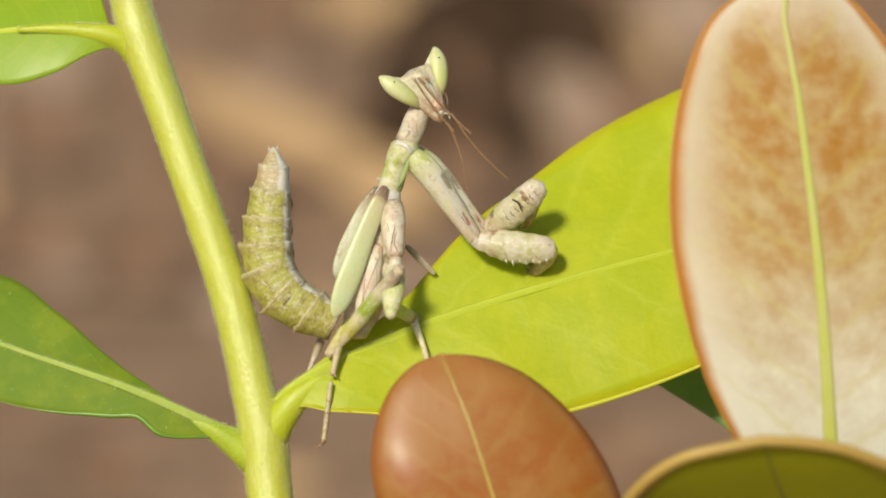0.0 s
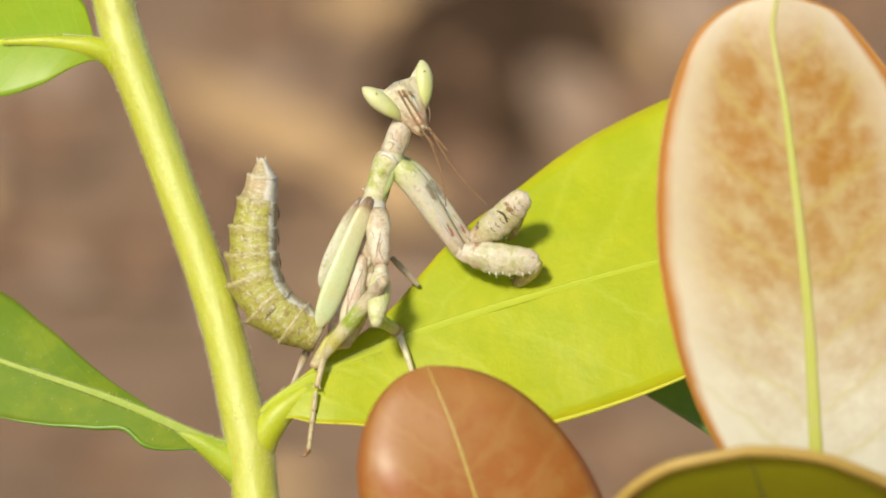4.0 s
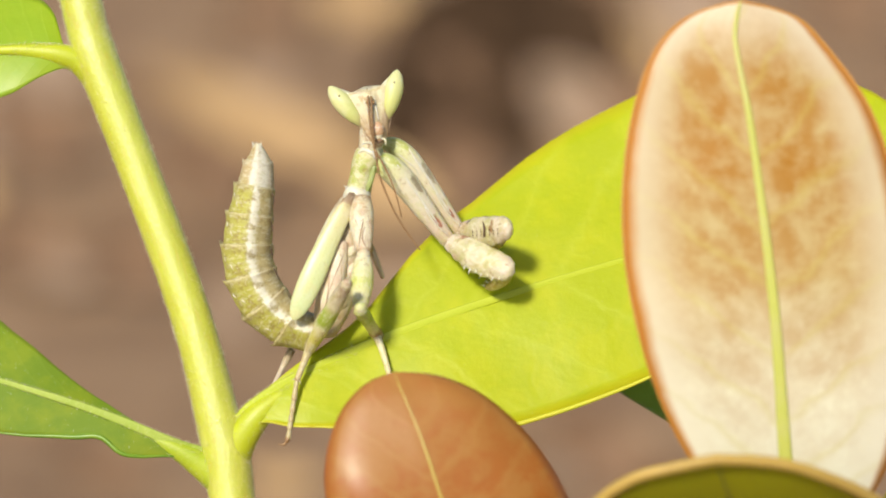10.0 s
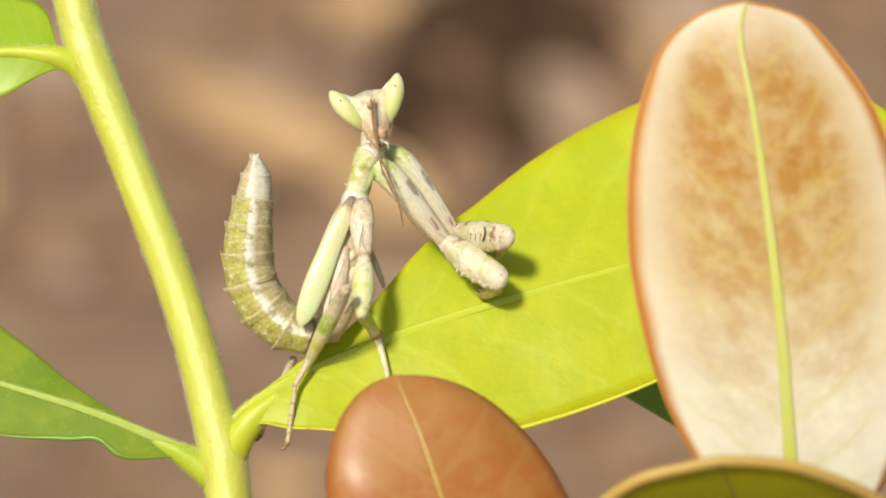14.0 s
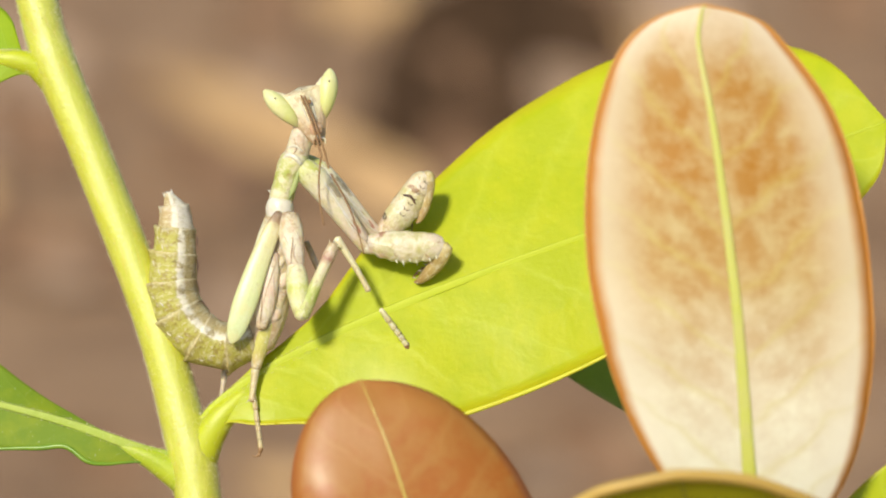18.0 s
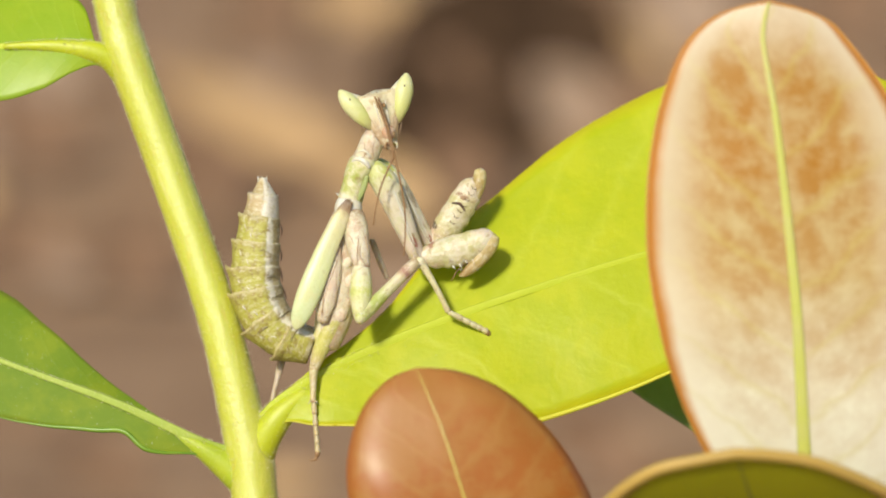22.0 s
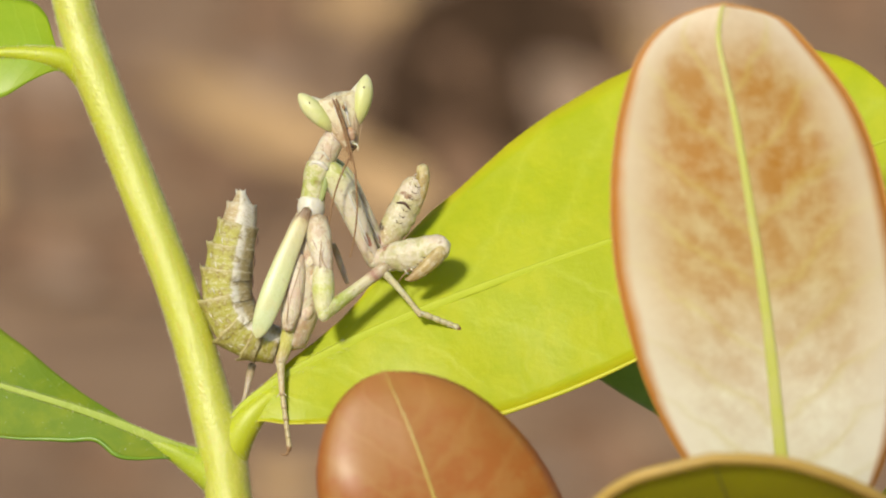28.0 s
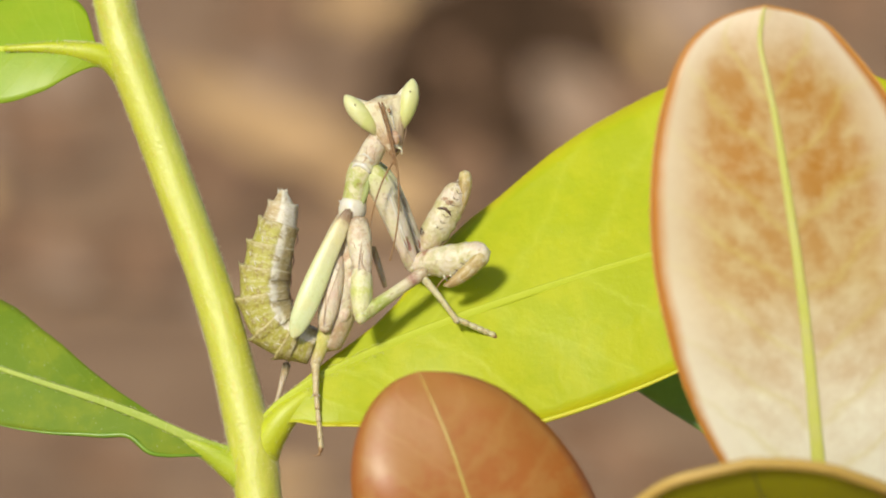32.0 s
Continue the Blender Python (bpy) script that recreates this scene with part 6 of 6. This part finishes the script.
    walk(orange_leaf, [(t, sway(at(780, 900, 9) - NODE, x, y, a)) for t, x, y, a in (
        (0, 16.1, 11.8, 1.06), (0.5, 14.5, 12.1, 0.96), (1, 12.3, 14.8, 0.86), (1.5, 12.9, 11.9, 0.46), (2, 13.6, 16.4, 1.16),
        (2.5, 12.1, 14.7, 0.96), (3, 11.6, 12.9, 1.06), (3.5, 17.0, 10.4, 0.77), (5.5, 7.3, 14.2, 0.63), (6, 6.2, 13.5, 1.05),
        (6.5, 3.7, 8.8, 0.55), (7, -1.9, 2.8, 0.12), (7.5, 1.8, -0.7, 0.02), (8, -0.8, 17.5, 1.07), (8.5, 3.1, 16.4, 0.79),
        (9, 0.0, -0.0, -0.00), (9.5, -2.7, -0.8, 0.20), (10, 1.9, 3.5, 0.23), (10.5, -3.9, -0.6, -0.21), (11, 2.5, 4.5, 0.11),
        (11.5, -10.6, 20.1, 0.72), (12, -3.4, 23.8, 1.10), (12.5, -3.0, 21.9, 1.05), (13, -9.3, 22.0, 1.01),
        (13.5, -7.1, 21.4, 0.76), (14, 10.5, -2.5, -0.11), (14.5, 8.1, 11.5, 0.62), (16.5, 3.4, 6.0, 0.75),
        (17, 28.1, -18.1, -1.13), (17.3, 1.9, -25.2, -1.85), (17.5, 11.8, -20.6, -1.22), (17.6, 17.2, -24.9, -1.50),
        (17.9, -9.8, -19.8, -1.03), (18, 5.5, -12.4, -0.83), (18.5, 4.7, -18.4, -0.33), (19, 1.2, -5.7, -0.80),
        (19.5, -11.4, 16.2, 0.55), (20, -9.3, 17.9, 1.25), (20.5, -9.5, 7.1, 0.61), (21, -9.0, -1.1, -0.39),
        (21.5, -8.5, 8.9, 0.59), (22, -2.0, 16.9, 0.74), (22.5, -0.1, 21.3, 0.96), (23, -1.7, 21.9, 0.97),
        (23.5, -4.3, 21.1, 1.14), (24, 2.3, 18.1, 0.62), (24.5, 2.3, 9.1, 0.60), (25, 7.3, 6.9, 0.06), (25.5, 2.1, -0.8, -0.39),
        (27.5, -8.1, 7.2, 1.19), (28, -4.7, 4.8, 0.60), (28.5, -3.4, 14.5, 1.64), (29, -0.3, 10.3, 1.46), (29.5, -1.5, 7.6, 1.31),
        (30, -11.4, 16.3, 2.08), (30.5, -11.5, 7.2, 1.57), (31, -3.8, 10.5, 2.38), (31.5, -1.5, 12.3, 1.68),
        (32, -0.4, 11.0, 1.46))])
    walk(olive_leaf, [(t, sway(at(1300, 950, 15) - NODE, x, y, a)) for t, x, y, a in (
        (0, 12.9, 9.9, 0.77), (0.5, 9.1, 14.8, 0.52), (1, 8.8, 13.9, 0.56), (1.5, 9.2, 2.8, 0.16), (2, 6.0, 23.8, 0.57),
        (2.5, 1.8, 26.4, 0.21), (3, 5.9, 22.9, 0.62), (3.5, 11.1, 15.7, 0.32), (5.5, 9.9, 0.8, 0.18), (6, 7.5, -4.2, 1.05),
        (6.5, 2.8, 1.4, 0.40), (7, 0.9, -6.9, -0.05), (7.5, -0.0, -8.8, 0.16), (8, -2.6, 19.1, 0.77), (8.5, -0.5, 11.9, 0.34),
        (9, 0.0, -13.0, -0.00), (9.5, 6.4, -12.8, 0.49), (10, 2.1, -7.9, 0.23), (10.5, 3.5, -10.6, -0.21), (11, 8.8, -3.2, -0.04),
        (11.5, 5.8, 18.7, 0.44), (12, -2.2, 35.5, 0.67), (12.5, 5.6, 32.1, 0.74), (13, -3.8, 31.7, 0.72), (13.5, -5.9, 18.0, 0.17),
        (14, 16.5, -14.4, -0.11), (14.5, 10.4, 10.9, 0.48), (16.5, 8.9, -8.2, 0.75), (17, 27.0, -86.2, -1.00),
        (17.3, -16.8, -90.8, -1.43), (17.5, 4.5, -70.3, -0.94), (17.6, -8.4, -85.4, -0.60), (17.9, -23.9, -50.6, -1.00),
        (18, -2.1, -45.4, -0.85), (18.5, 1.9, -77.5, -0.21), (19, -8.6, -22.6, -0.78), (19.5, -18.4, 29.0, 0.27),
        (20, -17.4, 41.7, 0.97), (20.5, -16.4, 1.9, 0.78), (21, -18.2, -9.4, -0.83), (21.5, -13.6, 5.1, 0.31),
        (22, -8.4, 17.6, 0.15), (22.5, -6.4, 21.0, 0.52), (23, -9.6, 30.6, 0.39), (23.5, -10.3, 28.3, 0.56),
        (24, -4.3, 22.1, -0.11), (24.5, 3.4, 10.9, 0.33), (25, 3.1, -1.6, -0.22), (25.5, -2.4, -6.9, -0.51),
        (27.5, 5.3, -10.6, 2.18), (28, 5.2, -10.9, 1.46), (28.5, 10.6, 7.0, 2.17), (29, 15.4, -3.4, 2.17),
        (29.5, 12.3, -3.8, 2.17), (30, 1.8, 10.8, 2.79), (30.5, 1.0, -11.7, 2.58), (31, 9.6, -2.3, 3.06), (31.5, 9.8, -7.3, 2.38),
        (32, 13.8, -1.7, 2.01))])
    walk(yellow_leaf, [(t, sway(at(1600, 1000, 9) - NODE, x, y, a)) for t, x, y, a in (
        (0, 13.2, 28.9, 0.77), (0.5, 9.2, 28.6, 0.52), (1, 9.0, 29.0, 0.56), (1.5, 9.1, 20.4, 0.16), (2, 6.2, 36.9, 0.57),
        (2.5, 1.8, 33.4, 0.21), (3, 6.3, 31.0, 0.62), (3.5, 11.2, 24.4, 0.32), (5.5, 9.7, 18.6, 0.18), (6, 8.0, 20.8, 1.05),
        (6.5, 3.0, 13.8, 0.40), (7, 0.8, 2.7, -0.05), (7.5, 0.1, -2.1, 0.16), (8, -2.1, 29.4, 0.77), (8.5, -0.4, 23.0, 0.34),
        (9, 0.0, -0.0, -0.00), (9.5, 6.9, 3.0, 0.49), (10, 2.3, 3.8, 0.23), (10.5, 3.4, -2.2, -0.21), (11, 8.7, 5.5, -0.04),
        (11.5, 6.0, 33.4, 0.44), (12, -1.6, 36.4, 0.67), (12.5, 6.2, 33.1, 0.74), (13, -3.1, 34.8, 0.72), (13.5, -6.0, 31.0, 0.17),
        (14, 16.4, -4.1, -0.11), (14.5, 10.7, 18.4, 0.48), (16.5, 9.2, 17.5, 0.75), (17, 27.5, -26.0, -1.00),
        (17.3, -16.1, -45.9, -1.43), (17.5, 4.7, -35.3, -0.94), (17.6, -7.1, -43.9, -0.60), (17.9, -24.2, -25.4, -1.00),
        (18, -2.5, -19.5, -0.85), (18.5, 2.2, -23.2, -0.21), (19, -9.2, -17.2, -0.78), (19.5, -18.0, 18.4, 0.27),
        (20, -16.2, 29.7, 0.97), (20.5, -15.8, 11.5, 0.78), (21, -19.0, -9.0, -0.83), (21.5, -13.3, 8.4, 0.31),
        (22, -8.3, 19.0, 0.15), (22.5, -6.0, 27.1, 0.52), (23, -9.1, 27.4, 0.39), (23.5, -9.7, 28.2, 0.56),
        (24, -4.3, 18.9, -0.11), (24.5, 3.8, 9.5, 0.33), (25, 2.9, 0.5, -0.22), (25.5, -2.9, -7.8, -0.51), (27.5, 6.9, 9.8, 2.18),
        (28, 6.4, 0.3, 1.46), (28.5, 12.3, 20.4, 2.17), (29, 17.0, 14.8, 2.17), (29.5, 14.0, 9.0, 2.17), (30, 3.8, 28.3, 2.79),
        (30.5, 2.9, 14.4, 2.58), (31, 11.5, 25.4, 3.06), (31.5, 11.4, 18.5, 2.38), (32, 15.2, 16.6, 2.01))])
    walk(mantis, [(t, VIEW @ sway(HIP, x, y, a)) for t, x, y, a in (
        (0, 80.1, 25.3, -1.40), (0.5, 72.0, 22.1, -1.76), (1, 51.6, 22.0, -1.36), (1.5, 51.1, 25.5, -1.16), (2, 79.3, 20.7, -1.91),
        (2.5, 71.4, 13.2, -1.98), (3, 62.9, 8.0, -1.57), (3.5, 51.9, 6.4, -1.27), (5.5, 60.4, 0.6, -1.54), (6, 44.3, -1.7, -0.99),
        (6.5, 28.1, -0.7, -0.29), (7, 8.8, -4.9, 1.04), (7.5, 2.8, -1.3, 0.60), (8, 44.7, 5.5, -1.43), (8.5, 41.3, 3.4, -1.28),
        (9, 0.0, -0.0, -0.00), (9.5, -9.3, 2.1, 0.86), (10, 10.7, 1.2, -0.23), (10.5, -13.0, 1.3, 0.46), (11, 17.4, 1.8, -0.78),
        (11.5, 11.5, 11.4, -0.35), (12, 52.6, 7.1, -2.02), (12.5, 49.8, 7.7, -1.69), (13, 38.3, 7.9, -0.94),
        (13.5, 41.1, 6.0, -1.89), (14, 8.9, -5.1, -0.58), (14.5, 37.5, -0.4, -1.29), (16.5, -0.7, -6.2, 0.69),
        (17, -73.6, -8.0, 1.50), (17.1, -103.0, -8.2, 1.9), (17.2, -107.0, -8.4, 2.1), (17.3, -56.8, -8.4, 2.00), (17.5, -86.6, -2.3, 4.00), (17.6, -59.8, 6.9, 4.90),
        (17.9, -16.6, -6.4, 1.40), (18, -52.1, -1.9, 3.68), (18.5, -8.0, -10.8, 2.90), (19, -19.7, 1.7, 3.23),
        (19.5, 12.4, 11.5, 2.24), (20, 46.9, 6.0, 1.12), (20.5, 16.6, 4.2, 1.72), (21, -8.3, 1.5, 2.04), (21.5, 38.6, 2.2, 1.15),
        (22, 47.9, 2.8, 0.68), (22.5, 55.3, 5.7, 0.54), (23, 65.8, 4.4, 0.40), (23.5, 72.3, 3.8, -0.09), (24, 62.0, 2.7, 0.25),
        (24.5, 53.1, 0.4, 0.35), (25, 21.6, 2.6, 1.06), (25.5, -9.3, -1.0, 1.95), (27.5, 2.8, 5.4, 2.47), (28, -6.1, 6.5, 2.90),
        (28.5, 54.9, 1.4, 0.98), (29, 57.0, 2.2, 0.83), (29.5, 41.4, 1.2, 0.98), (30, 69.4, 2.6, 0.63), (30.5, 35.6, 4.6, 1.69),
        (31, 80.4, -5.3, -0.22), (31.5, 50.0, 0.6, 0.54), (32, 57.9, 3.0, 0.61))])
    for ob, a, b, roll, turns in JOINTED:
        walk(ob, [(t, along(joint(k, a), joint(k, b), turns.get(k, roll))) for t, k in TIMES])


motions()
